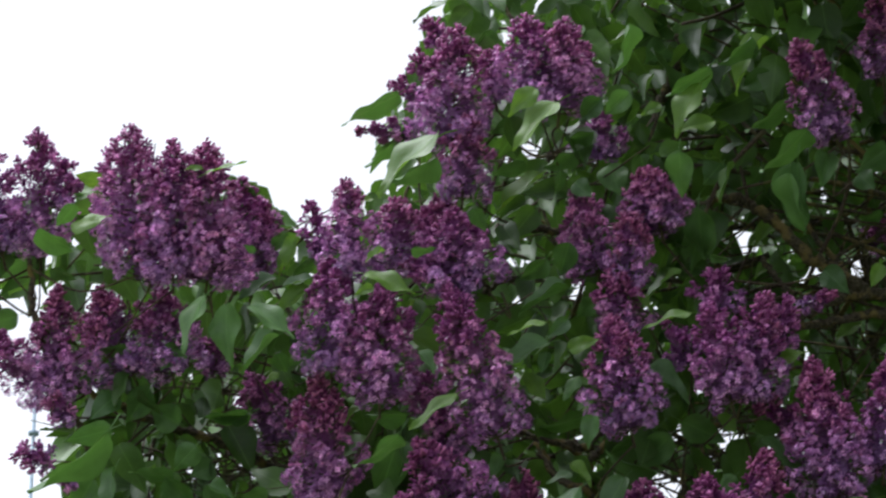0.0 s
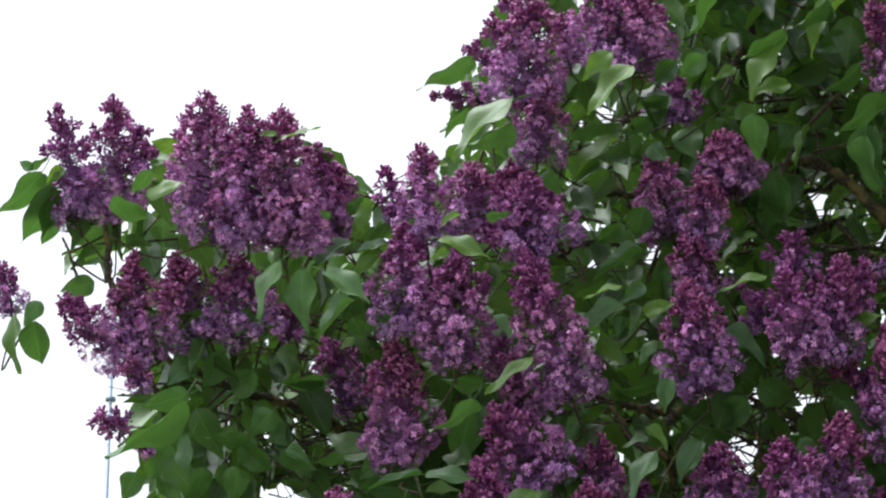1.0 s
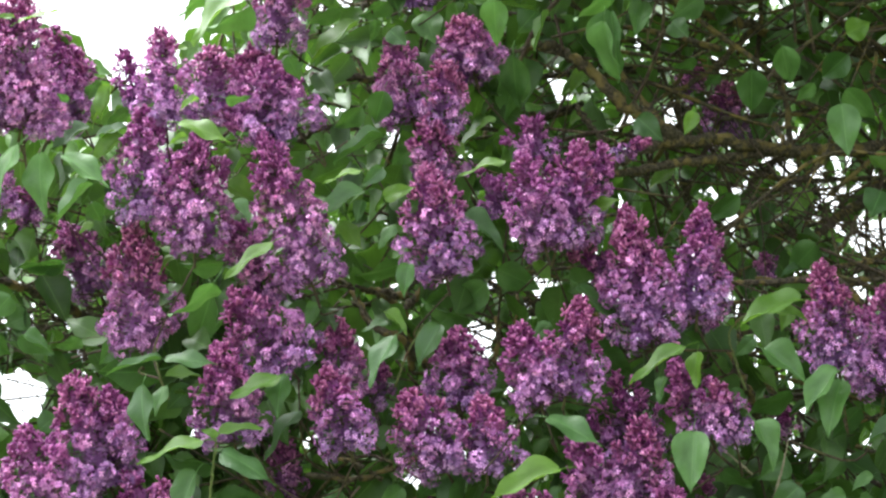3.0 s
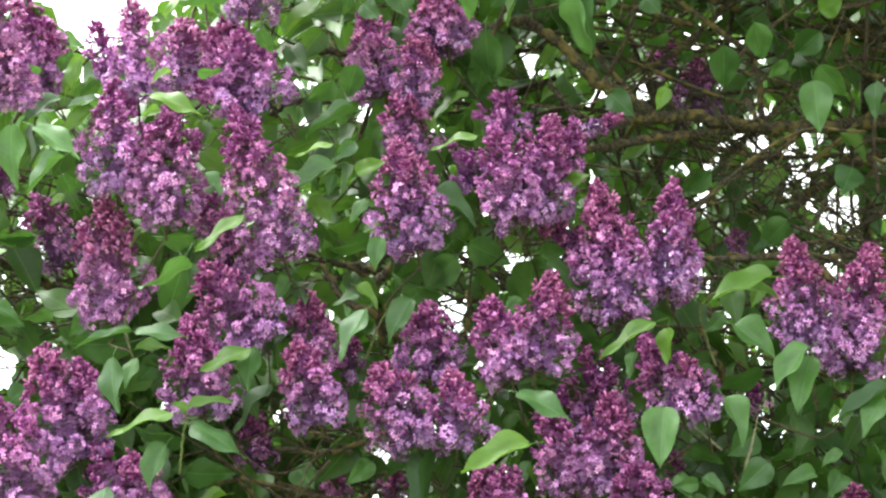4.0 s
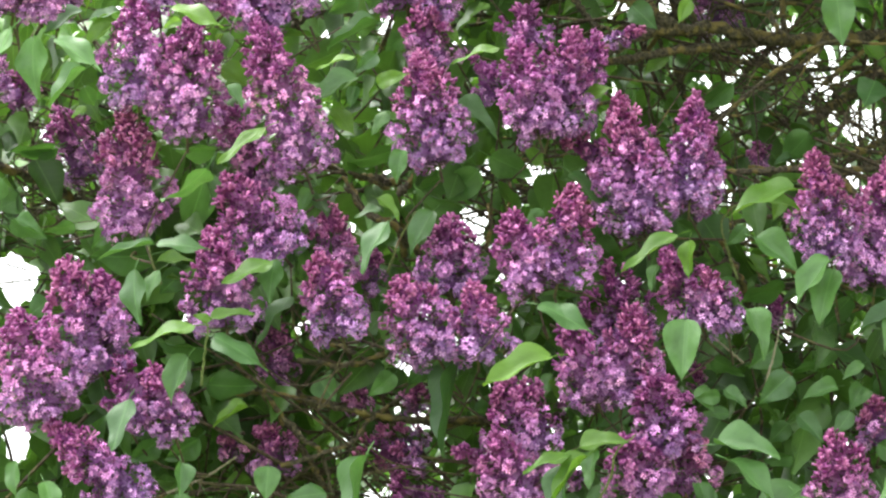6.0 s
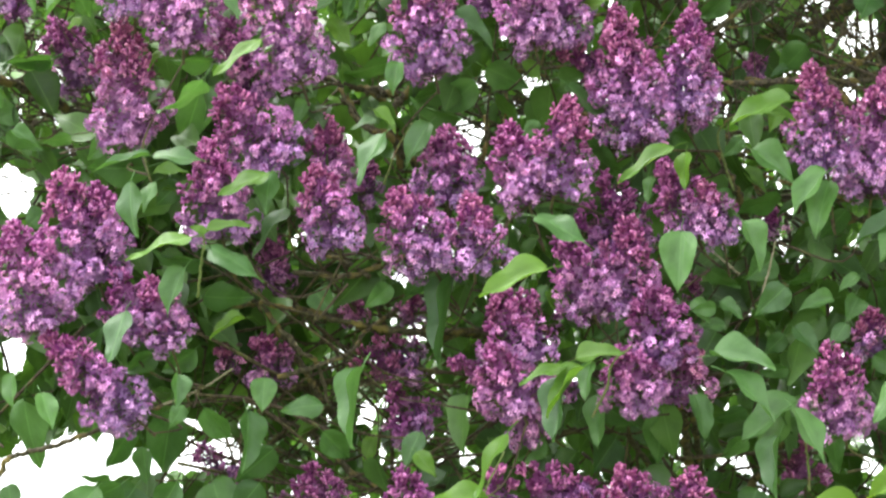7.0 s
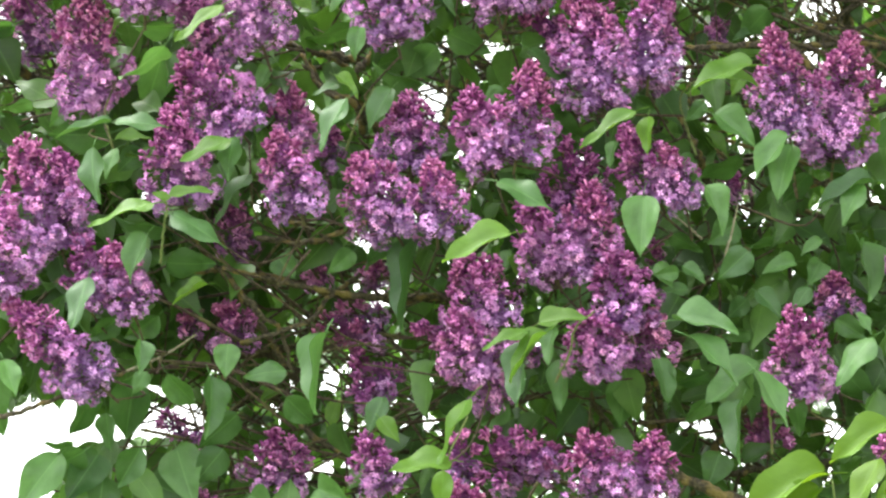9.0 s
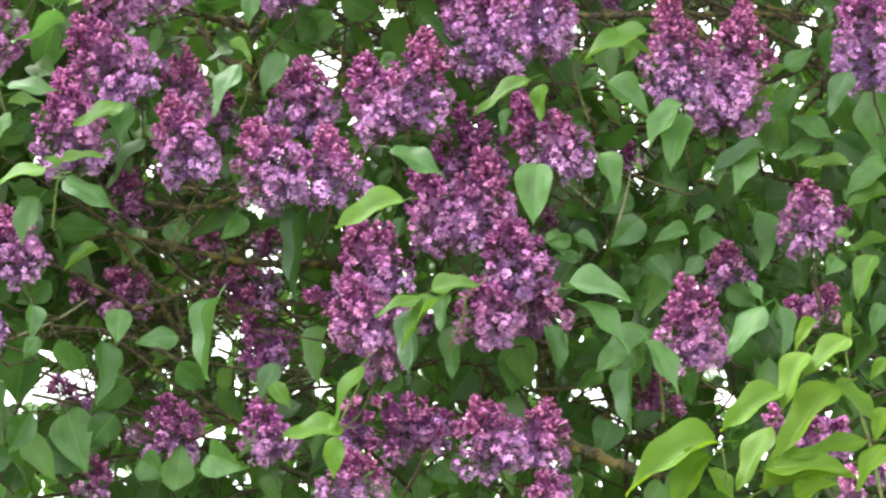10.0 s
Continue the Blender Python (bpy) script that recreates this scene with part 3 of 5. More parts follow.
lilac((-0.250, 4.876, 3.283), (-0.016, -0.030, 0.121), 0.110, 0.4)
lilac((-0.233, 4.880, 3.300), (-0.107, -0.035, 0.019), 0.066, 0.25)
lilac((-0.452, 4.892, 3.164), (-0.002, -0.031, 0.170), 0.094, 0.4)
lilac((-0.376, 4.870, 3.107), (0.004, -0.016, 0.181), 0.110, 0.45)
lilac((-0.198, 4.866, 3.047), (-0.073, -0.045, 0.223), 0.106, 0.35)
lilac((-0.271, 4.976, 3.044), (-0.026, -0.033, 0.096), 0.072, 0.3)
lilac((-0.296, 4.954, 3.110), (-0.035, -0.046, 0.048), 0.051, 0.6)
lilac((-0.548, 5.142, 3.123), (-0.051, -0.040, 0.102), 0.088, 0.4)
lilac((-0.461, 4.950, 2.974), (-0.013, -0.033, 0.189), 0.104, 0.45)
lilac((-0.232, 4.887, 2.921), (-0.085, -0.049, 0.109), 0.106, 0.35)
lilac((-0.315, 4.880, 2.808), (-0.021, -0.047, 0.141), 0.097, 0.5)
lilac((-0.165, 4.985, 2.911), (0.000, -0.023, 0.111), 0.080, 0.55)
lilac((-0.144, 4.868, 2.790), (-0.034, -0.046, 0.115), 0.085, 0.4)
lilac((-0.250, 5.161, 2.786), (-0.009, -0.032, 0.105), 0.057, 0.5)
lilac((0.019, 4.952, 2.881), (-0.002, -0.046, 0.108), 0.089, 0.4)
lilac((-0.002, 4.897, 2.765), (-0.057, -0.031, 0.116), 0.107, 0.3)
lilac((0.056, 4.868, 2.754), (-0.003, -0.030, 0.112), 0.085, 0.5)
lilac((-0.006, 4.961, 3.233), (-0.019, -0.022, 0.109), 0.072, 0.5)
lilac((0.001, 4.880, 3.058), (-0.026, -0.016, 0.176), 0.103, 0.4)
lilac((-0.045, 4.971, 3.341), (-0.031, -0.018, 0.128), 0.090, 0.4)
lilac((0.003, 4.957, 3.318), (0.005, -0.032, 0.113), 0.069, 0.5)
lilac((0.053, 4.970, 3.405), (-0.018, -0.022, 0.099), 0.091, 0.3)
lilac((0.152, 4.859, 3.094), (-0.033, -0.021, 0.151), 0.081, 0.55)
lilac((0.168, 4.895, 3.105), (0.041, -0.036, 0.162), 0.090, 0.4)
lilac((0.208, 4.947, 3.175), (0.038, -0.023, 0.105), 0.068, 0.45)
lilac((0.142, 4.979, 3.277), (-0.010, -0.018, 0.064), 0.070, 0.6)
lilac((0.094, 4.973, 3.193), (-0.033, -0.016, 0.058), 0.049, 0.7)
lilac((0.263, 4.960, 3.279), (0.057, -0.038, 0.008), 0.024, 0.5)
lilac((0.309, 4.892, 2.946), (-0.035, -0.025, 0.214), 0.106, 0.3)
lilac((0.300, 4.891, 2.989), (-0.010, -0.019, 0.123), 0.087, 0.45)
lilac((0.378, 4.891, 2.998), (0.012, -0.026, 0.165), 0.078, 0.5)
lilac((0.376, 4.987, 3.021), (0.050, -0.027, 0.072), 0.075, 0.05)
lilac((0.262, 4.960, 3.079), (-0.059, -0.021, 0.034), 0.047, 0.75)
lilac((0.583, 4.867, 2.890), (-0.022, -0.025, 0.172), 0.091, 0.45)
lilac((0.649, 4.882, 2.864), (0.031, -0.037, 0.188), 0.106, 0.4)
lilac((0.140, 4.864, 2.855), (-0.034, -0.019, 0.120), 0.082, 0.5)
lilac((0.174, 4.859, 2.866), (0.027, -0.022, 0.143), 0.094, 0.5)
lilac((0.389, 4.889, 2.809), (-0.053, -0.034, 0.111), 0.069, 0.5)
lilac((0.426, 4.888, 2.800), (-0.029, -0.040, 0.082), 0.059, 0.3)
lilac((0.276, 4.988, 2.802), (-0.015, -0.044, 0.111), 0.082, 0.6)
lilac((0.233, 4.884, 2.690), (-0.050, -0.034, 0.117), 0.080, 0.45)
lilac((0.268, 4.889, 2.690), (0.019, -0.033, 0.143), 0.085, 0.45)
lilac((0.481, 5.443, 3.455), (0.003, -0.020, 0.104), 0.079, 0.3)
lilac((0.402, 5.440, 3.547), (0.038, -0.049, 0.032), 0.045, 0.4)
lilac((0.536, 5.403, 3.208), (-0.008, -0.033, 0.027), 0.041, 0.4)
lilac((0.143, 4.892, 2.622), (-0.052, -0.038, 0.100), 0.106, 0.45)
lilac((0.094, 4.973, 2.605), (-0.062, -0.048, 0.031), 0.050, 0.7)
lilac((0.125, 4.887, 2.545), (-0.047, -0.026, 0.094), 0.096, 0.35)
lilac((0.134, 4.965, 2.514), (-0.003, -0.045, 0.083), 0.066, 0.2)
lilac((0.206, 4.966, 2.593), (-0.034, -0.024, 0.017), 0.041, 0.05)
lilac((0.338, 4.884, 2.609), (-0.029, -0.019, 0.133), 0.093, 0.45)
lilac((0.303, 4.884, 2.550), (-0.037, -0.044, 0.081), 0.093, 0.4)
lilac((0.360, 4.975, 2.575), (0.015, -0.048, 0.080), 0.075, 0.05)
lilac((-0.499, 4.892, 2.744), (-0.059, -0.043, 0.164), 0.115, 0.45)
lilac((-0.495, 4.900, 2.789), (-0.011, -0.033, 0.105), 0.074, 0.4)
lilac((-0.580, 4.877, 2.674), (-0.043, -0.045, 0.154), 0.113, 0.4)
lilac((-0.427, 4.895, 2.675), (-0.050, -0.018, 0.089), 0.077, 0.55)
lilac((-0.390, 4.890, 2.648), (-0.032, -0.027, 0.102), 0.069, 0.35)
lilac((-0.435, 4.890, 2.538), (-0.140, -0.024, 0.128), 0.082, 0.4)
lilac((-0.033, 5.151, 2.672), (-0.088, -0.045, 0.010), 0.069, 0.65)
lilac((-0.026, 5.148, 2.568), (-0.039, -0.018, 0.065), 0.074, 0.85)
lilac((-0.256, 5.117, 2.646), (-0.008, -0.044, 0.057), 0.073, 0.4)
lilac((-0.324, 5.153, 2.672), (-0.003, -0.049, 0.030), 0.034, 0.5)
lilac((-0.125, 5.129, 2.735), (-0.005, -0.020, 0.036), 0.039, 0.4)
lilac((-0.037, 5.133, 2.735), (-0.001, -0.019, 0.041), 0.043, 0.5)
lilac((-0.189, 5.129, 2.421), (0.000, -0.037, 0.087), 0.089, 0.55)
lilac((-0.323, 5.120, 2.498), (0.039, -0.021, 0.013), 0.026, 0.5)
lilac((-0.337, 5.162, 2.519), (-0.026, -0.044, 0.019), 0.029, 0.9)
lilac((-0.023, 4.961, 2.391), (-0.031, -0.026, 0.082), 0.071, 0.45)
lilac((0.088, 4.949, 2.396), (-0.001, -0.049, 0.065), 0.046, 0.6)
lilac((0.182, 4.961, 2.405), (-0.050, -0.036, 0.060), 0.090, 0.7)
lilac((0.207, 4.972, 2.406), (-0.008, -0.031, 0.060), 0.058, 0.6)
lilac((0.301, 4.872, 2.355), (-0.035, -0.035, 0.100), 0.089, 0.35)
lilac((0.346, 4.868, 2.362), (0.023, -0.043, 0.085), 0.084, 0.45)
lilac((-0.115, 5.154, 2.946), (0.017, -0.045, 0.040), 0.050, 0.4)
lilac((0.378, 4.878, 2.296), (-0.018, -0.046, 0.049), 0.061, 0.45)
lilac((0.083, 4.896, 2.310), (-0.001, -0.020, 0.077), 0.081, 0.45)
lilac((0.766, 4.861, 2.677), (-0.010, -0.025, 0.101), 0.079, 0.1)
lilac((0.817, 4.991, 2.747), (0.023, -0.036, 0.016), 0.024, 0.3)
lilac((0.659, 4.984, 2.644), (-0.007, -0.018, 0.069), 0.067, 0.5)
lilac((0.591, 4.855, 2.501), (-0.020, -0.040, 0.127), 0.086, 0.5)
lilac((0.770, 4.947, 2.592), (0.032, -0.043, 0.036), 0.048, 0.4)
lilac((0.778, 4.946, 2.589), (-0.047, -0.048, 0.021), 0.037, 0.4)
lilac((0.671, 4.627, 2.360), (-0.010, -0.040, 0.036), 0.028, 0.45)
lilac((0.699, 4.637, 2.330), (0.019, -0.038, 0.058), 0.067, 0.2)
lilac((0.732, 4.641, 2.338), (0.026, -0.045, 0.041), 0.047, 0.15)
lilac((0.768, 4.622, 2.263), (-0.006, -0.040, 0.046), 0.036, 0.3)
lilac((0.808, 4.635, 2.296), (-0.011, -0.038, 0.034), 0.036, 0.4)
lilac((0.869, 4.861, 2.923), (-0.022, -0.034, 0.166), 0.092, 0.4)
lilac((0.519, 5.127, 2.876), (0.004, -0.024, 0.028), 0.048, 0.5)
lilac((0.399, 5.152, 2.779), (-0.003, -0.050, 0.017), 0.031, 0.5)
lilac((0.559, 5.115, 2.468), (-0.005, -0.018, 0.068), 0.061, 0.9)
lilac((-0.301, 5.131, 2.367), (0.002, -0.040, 0.047), 0.051, 0.5)

# ---- leaves ----
def leaf_arrays(seed, rows, cols, stalk=True):
    """A heart-shaped, pointed lilac leaf, one long and one wide, folded on its midrib, with its stalk."""
    rs = np.random.RandomState(seed)
    s = np.linspace(0, 1, rows) ** 1.35
    half = np.interp(s, (0, 0.03, 0.08, 0.16, 0.27, 0.4, 0.55, 0.7, 0.83, 0.93, 1), (0.08, 0.24, 0.37, 0.465, 0.500, 0.478, 0.395, 0.272, 0.148, 0.055, 0.0))
    fold, droop, wave = rs.uniform(0.20, 0.75), rs.uniform(0.0, 0.30), rs.uniform(0, 6.28)
    twist, curl = rs.uniform(-0.45, 0.45), rs.uniform(0.1, 0.7)
    u = np.linspace(-1, 1, cols)
    verts, uvs = [], []
    for si, h in zip(s, half):
        for ui in u:
            x = ui * h
            lobe = -0.042 * math.sin(min(1.0, abs(ui) * 1.1) * 2.2) * max(0.0, 1 - si / 0.2)
            z = fold * abs(x) - curl * x * x - droop * si**2 + 0.065 * abs(ui) * math.sin(10 * si + wave + (2 if ui > 0 else 0)) + twist * x * si
            verts.append((x, si + lobe, z))
            uvs.append((0.5 + 0.5 * ui * h / 0.5, si))
    i = np.arange(rows - 1)[:, None] * cols + np.arange(cols - 1)[None]
    quads = np.stack([i, i + 1, i + cols + 1, i + cols], -1).reshape(-1, 4)
    if not stalk:
        return np.array(verts), [quads], np.array(uvs)
    v, q, c = tube([(0, 0.02, -0.008), (0.01, -0.12, -0.03), (0.0, -0.27, -0.10)], 0.014, 0.014, 3)
    n = len(verts)
    return np.vstack([verts, v]), [np.vstack([quads, q + n]), c + n], np.vstack([uvs, np.full((len(v), 2), 0.5)])


LEAVES = [quick_mesh("leaf", *leaf_arrays(k, 14, 7)) for k in range(12)]
leaf_meshes = {}


def put_leaf(parent, base, axis, width, turn, mat):
    k = rng.randrange(len(LEAVES))
    if (k, mat.name) not in leaf_meshes:
        me = LEAVES[k].copy()
        me.materials.append(mat)
        leaf_meshes[k, mat.name] = me
    me = leaf_meshes[k, mat.name]
    ob = new("leaf", me)
    ob.parent = parent
    length = Vector(axis).length
    m = frame_along(axis, (0.0, -0.96, -0.26), turn).to_4x4()
    ob.matrix_local = Matrix.Translation(Vector(base) - parent.location) @ m @ Matrix.Diagonal((width, length, (width + length) / 2, 1))
    return ob


def leaf(base, axis, width, turn, mat):
    return put_leaf(bush, base, axis, width, turn, mat)


leaf((-0.599, 4.773, 3.230), (-0.004, -0.002, -0.090), 0.054, 38, green_leaf)
leaf((-0.564, 4.782, 3.231), (0.067, -0.005, -0.054), 0.052, -54, green_leaf)
leaf((-0.522, 4.757, 3.175), (-0.051, -0.014, -0.058), 0.047, 56, green_leaf)
leaf((-0.543, 4.911, 3.320), (-0.054, -0.016, -0.042), 0.042, 60, green_leaf)
leaf((-0.538, 4.934, 3.396), (-0.016, 0.017, -0.021), 0.021, 0, green_leaf)
leaf((-0.508, 4.934, 3.391), (-0.041, -0.009, -0.063), 0.045, 62, young_leaf)
leaf((-0.489, 4.888, 3.292), (-0.049, -0.015, -0.036), 0.038, 42, young_leaf)
leaf((-0.485, 4.892, 3.311), (-0.050, -0.019, -0.015), 0.033, 58, green_leaf)
leaf((-0.555, 4.743, 3.304), (-0.016, -0.012, 0.007), 0.012, 0, green_leaf)
leaf((-0.389, 4.766, 3.275), (0.075, -0.013, -0.030), 0.042, -62, young_leaf)
leaf((-0.378, 4.742, 3.244), (-0.026, -0.009, -0.012), 0.018, 23, young_leaf)
leaf((-0.364, 4.767, 3.311), (-0.029, -0.009, -0.014), 0.020, 61, young_leaf)
leaf((-0.230, 4.779, 3.381), (0.016, 0.028, -0.031), 0.026, 20, green_leaf)
leaf((-0.321, 4.757, 3.309), (0.037, 0.015, 0.003), 0.024, 54, green_leaf)
leaf((-0.331, 4.921, 3.228), (0.065, -0.010, -0.040), 0.046, -53, young_leaf)
leaf((-0.313, 4.775, 3.152), (0.027, -0.003, -0.031), 0.025, -57, green_leaf)
leaf((-0.325, 4.881, 3.270), (-0.011, -0.002, -0.028), 0.018, 57, young_leaf)
leaf((-0.544, 4.974, 3.219), (0.015, 0.024, -0.027), 0.028, 0, green_leaf)
leaf((-0.557, 4.896, 3.223), (-0.024, -0.008, -0.020), 0.021, 0, young_leaf)
leaf((-0.089, 4.905, 3.368), (-0.017, 0.036, -0.044), 0.041, 0, green_leaf)
leaf((-0.127, 4.957, 3.362), (-0.041, 0.030, -0.030), 0.036, -26, green_leaf)
leaf((-0.094, 4.922, 3.299), (-0.075, -0.019, -0.040), 0.052, 62, green_leaf)
leaf((-0.047, 4.966, 3.296), (-0.035, 0.022, -0.020), 0.032, 0, green_leaf)
leaf((-0.124, 4.749, 3.189), (-0.055, -0.017, -0.020), 0.027, 62, young_leaf)
leaf((-0.091, 4.773, 3.199), (-0.029, -0.006, -0.028), 0.026, 0, green_leaf)
leaf((-0.087, 4.787, 3.159), (0.042, -0.020, 0.011), 0.029, -26, young_leaf)
leaf((-0.124, 4.898, 3.205), (-0.068, -0.017, -0.045), 0.050, 56, green_leaf)
leaf((-0.124, 4.893, 3.188), (-0.009, -0.002, -0.035), 0.021, 13, green_leaf)
leaf((0.089, 4.763, 3.205), (-0.069, -0.018, -0.023), 0.036, 62, young_leaf)
leaf((0.010, 4.936, 3.296), (0.030, -0.005, -0.031), 0.026, -57, young_leaf)
leaf((0.080, 4.939, 3.335), (-0.031, -0.006, -0.020), 0.022, 46, young_leaf)
leaf((0.113, 4.980, 3.438), (-0.009, 0.065, -0.079), 0.062, -38, green_leaf)
leaf((0.129, 4.934, 3.356), (0.031, 0.013, -0.005), 0.020, 40, green_leaf)
leaf((0.239, 5.221, 3.506), (-0.047, -0.007, -0.031), 0.034, 49, young_leaf)
leaf((0.227, 5.193, 3.433), (-0.024, -0.002, -0.025), 0.021, 30, young_leaf)
leaf((0.244, 4.746, 3.413), (0.014, 0.060, -0.072), 0.057, 57, green_leaf)
leaf((0.026, 4.919, 3.165), (0.068, -0.016, -0.042), 0.049, -50, green_leaf)
leaf((0.220, 4.913, 3.170), (0.051, -0.027, 0.012), 0.035, -53, young_leaf)
leaf((0.482, 4.962, 3.413), (0.002, 0.045, -0.056), 0.050, 0, green_leaf)
leaf((0.524, 4.894, 3.425), (0.015, 0.038, -0.048), 0.042, 0, green_leaf)
leaf((0.571, 4.904, 3.368), (-0.026, 0.024, -0.019), 0.024, -20, green_leaf)
leaf((0.633, 4.968, 3.438), (-0.041, 0.037, -0.028), 0.045, 0, green_leaf)
leaf((0.629, 4.956, 3.377), (0.046, 0.035, -0.044), 0.043, 21, green_leaf)
leaf((0.594, 4.758, 3.281), (0.006, -0.002, -0.080), 0.051, 0, green_leaf)
leaf((0.691, 5.197, 3.347), (0.038, -0.011, -0.047), 0.037, -36, young_leaf)
leaf((0.476, 5.222, 3.292), (-0.048, 0.037, -0.028), 0.042, 0, green_leaf)
leaf((0.589, 5.205, 3.293), (-0.034, -0.001, -0.048), 0.035, 19, young_leaf)
leaf((0.453, 5.187, 3.487), (-0.027, 0.016, -0.007), 0.019, -38, green_leaf)
leaf((0.370, 5.187, 3.328), (-0.042, -0.005, -0.030), 0.031, 34, young_leaf)
leaf((0.708, 4.907, 3.331), (-0.007, 0.000, -0.059), 0.036, 38, green_leaf)
leaf((0.412, 5.182, 3.515), (-0.036, 0.027, -0.019), 0.029, -50, green_leaf)
leaf((-0.341, 4.952, 3.110), (-0.063, -0.027, -0.006), 0.041, -43, green_leaf)
leaf((-0.403, 4.911, 3.118), (-0.033, -0.009, -0.032), 0.024, 62, young_leaf)
leaf((-0.339, 4.745, 3.016), (-0.060, 0.040, -0.049), 0.053, -57, green_leaf)
leaf((-0.359, 4.969, 3.063), (-0.029, 0.052, -0.074), 0.057, -13, green_leaf)
leaf((-0.346, 4.902, 3.052), (0.009, -0.002, -0.050), 0.030, -54, green_leaf)
leaf((-0.256, 4.782, 3.090), (-0.068, -0.018, -0.061), 0.033, 62, young_leaf)
leaf((-0.421, 4.785, 2.915), (-0.078, -0.032, -0.021), 0.024, 62, green_leaf)
leaf((-0.409, 4.781, 2.915), (0.076, -0.019, -0.009), 0.035, -62, green_leaf)
leaf((-0.422, 4.921, 2.926), (0.052, -0.015, 0.002), 0.033, -57, young_leaf)
leaf((-0.439, 4.962, 2.946), (-0.101, 0.026, -0.001), 0.063, -46, green_leaf)
leaf((-0.493, 4.980, 3.000), (-0.042, 0.025, -0.033), 0.036, 0, green_leaf)
leaf((-0.580, 5.190, 3.023), (-0.055, 0.012, 0.004), 0.034, -12, green_leaf)
leaf((-0.585, 4.974, 3.121), (-0.062, 0.014, 0.003), 0.035, -62, green_leaf)
leaf((-0.633, 4.900, 2.988), (0.039, -0.005, -0.019), 0.026, -38, green_leaf)
leaf((-0.193, 4.907, 3.030), (-0.017, -0.004, -0.039), 0.026, 15, green_leaf)
leaf((-0.553, 4.944, 2.991), (-0.044, 0.015, -0.013), 0.029, -35, green_leaf)
leaf((-0.534, 4.895, 3.163), (-0.020, -0.006, -0.017), 0.016, 40, young_leaf)
leaf((-0.159, 4.938, 3.169), (0.035, -0.005, -0.043), 0.033, -40, young_leaf)
leaf((-0.077, 4.894, 3.149), (-0.026, -0.005, -0.034), 0.026, 46, green_leaf)
leaf((-0.065, 4.981, 3.116), (-0.083, 0.039, -0.026), 0.057, -51, green_leaf)
leaf((-0.053, 4.779, 3.051), (-0.010, -0.003, -0.049), 0.030, 21, green_leaf)
leaf((0.038, 4.983, 3.090), (-0.074, 0.045, -0.040), 0.057, -40, green_leaf)
leaf((0.060, 4.969, 3.076), (-0.052, 0.039, -0.042), 0.048, 0, green_leaf)
leaf((0.082, 4.976, 3.101), (0.065, 0.032, -0.023), 0.046, 16, green_leaf)
leaf((-0.075, 4.744, 2.931), (-0.045, -0.011, -0.069), 0.050, 56, green_leaf)
leaf((-0.010, 4.884, 2.986), (-0.038, -0.008, -0.063), 0.045, 33, green_leaf)
leaf((-0.090, 4.892, 2.998), (-0.038, -0.011, -0.016), 0.026, 54, green_leaf)
leaf((-0.090, 4.889, 3.010), (0.034, -0.007, -0.033), 0.029, -48, young_leaf)
leaf((0.037, 4.946, 3.016), (-0.073, -0.029, 0.006), 0.047, -54, green_leaf)
leaf((0.155, 4.888, 2.989), (-0.026, -0.005, -0.029), 0.025, 0, green_leaf)
leaf((0.192, 4.973, 3.176), (0.039, 0.054, -0.070), 0.058, 58, green_leaf)
leaf((0.203, 4.891, 3.047), (0.061, -0.015, -0.071), 0.057, -57, green_leaf)
leaf((-0.160, 4.937, 3.047), (0.022, -0.005, -0.011), 0.015, -48, young_leaf)
leaf((0.227, 4.981, 2.997), (0.035, 0.033, -0.045), 0.039, 25, green_leaf)
leaf((0.137, 4.912, 3.094), (0.025, -0.005, -0.033), 0.025, -34, young_leaf)
leaf((0.092, 5.212, 3.003), (-0.036, -0.014, 0.003), 0.023, 60, young_leaf)
leaf((0.517, 4.756, 2.980), (-0.098, -0.018, -0.030), 0.063, 59, young_leaf)
leaf((0.481, 4.796, 2.975), (0.047, -0.020, -0.010), 0.031, -49, young_leaf)
leaf((0.466, 4.790, 2.915), (0.056, -0.019, -0.049), 0.046, -36, green_leaf)
leaf((0.346, 4.784, 2.919), (-0.081, -0.014, -0.058), 0.041, 62, young_leaf)
leaf((0.461, 4.909, 2.965), (-0.028, -0.004, -0.027), 0.026, 0, green_leaf)
leaf((0.367, 4.791, 2.912), (-0.002, -0.004, -0.057), 0.034, 48, young_leaf)
leaf((0.596, 5.215, 3.205), (-0.043, 0.041, -0.039), 0.050, 0, green_leaf)
leaf((0.566, 5.210, 3.166), (-0.030, -0.004, -0.015), 0.020, 37, green_leaf)
leaf((0.366, 4.995, 2.999), (0.040, 0.020, -0.022), 0.030, 20, green_leaf)
leaf((0.592, 5.208, 3.123), (-0.065, -0.016, 0.001), 0.039, 62, young_leaf)
leaf((0.516, 4.902, 3.008), (-0.012, -0.002, -0.033), 0.025, 0, young_leaf)
leaf((0.715, 5.203, 2.809), (-0.042, 0.035, -0.032), 0.041, 0, green_leaf)
leaf((0.689, 5.182, 2.795), (0.023, 0.024, -0.040), 0.037, 0, green_leaf)
leaf((-0.442, 4.752, 2.865), (-0.003, -0.007, -0.078), 0.047, 50, green_leaf)
leaf((-0.410, 4.784, 2.873), (-0.021, -0.007, -0.040), 0.027, 50, green_leaf)
leaf((-0.247, 4.787, 2.887), (-0.069, -0.022, -0.039), 0.044, 62, young_leaf)
leaf((-0.240, 4.798, 2.891), (-0.015, -0.006, -0.060), 0.037, 37, green_leaf)
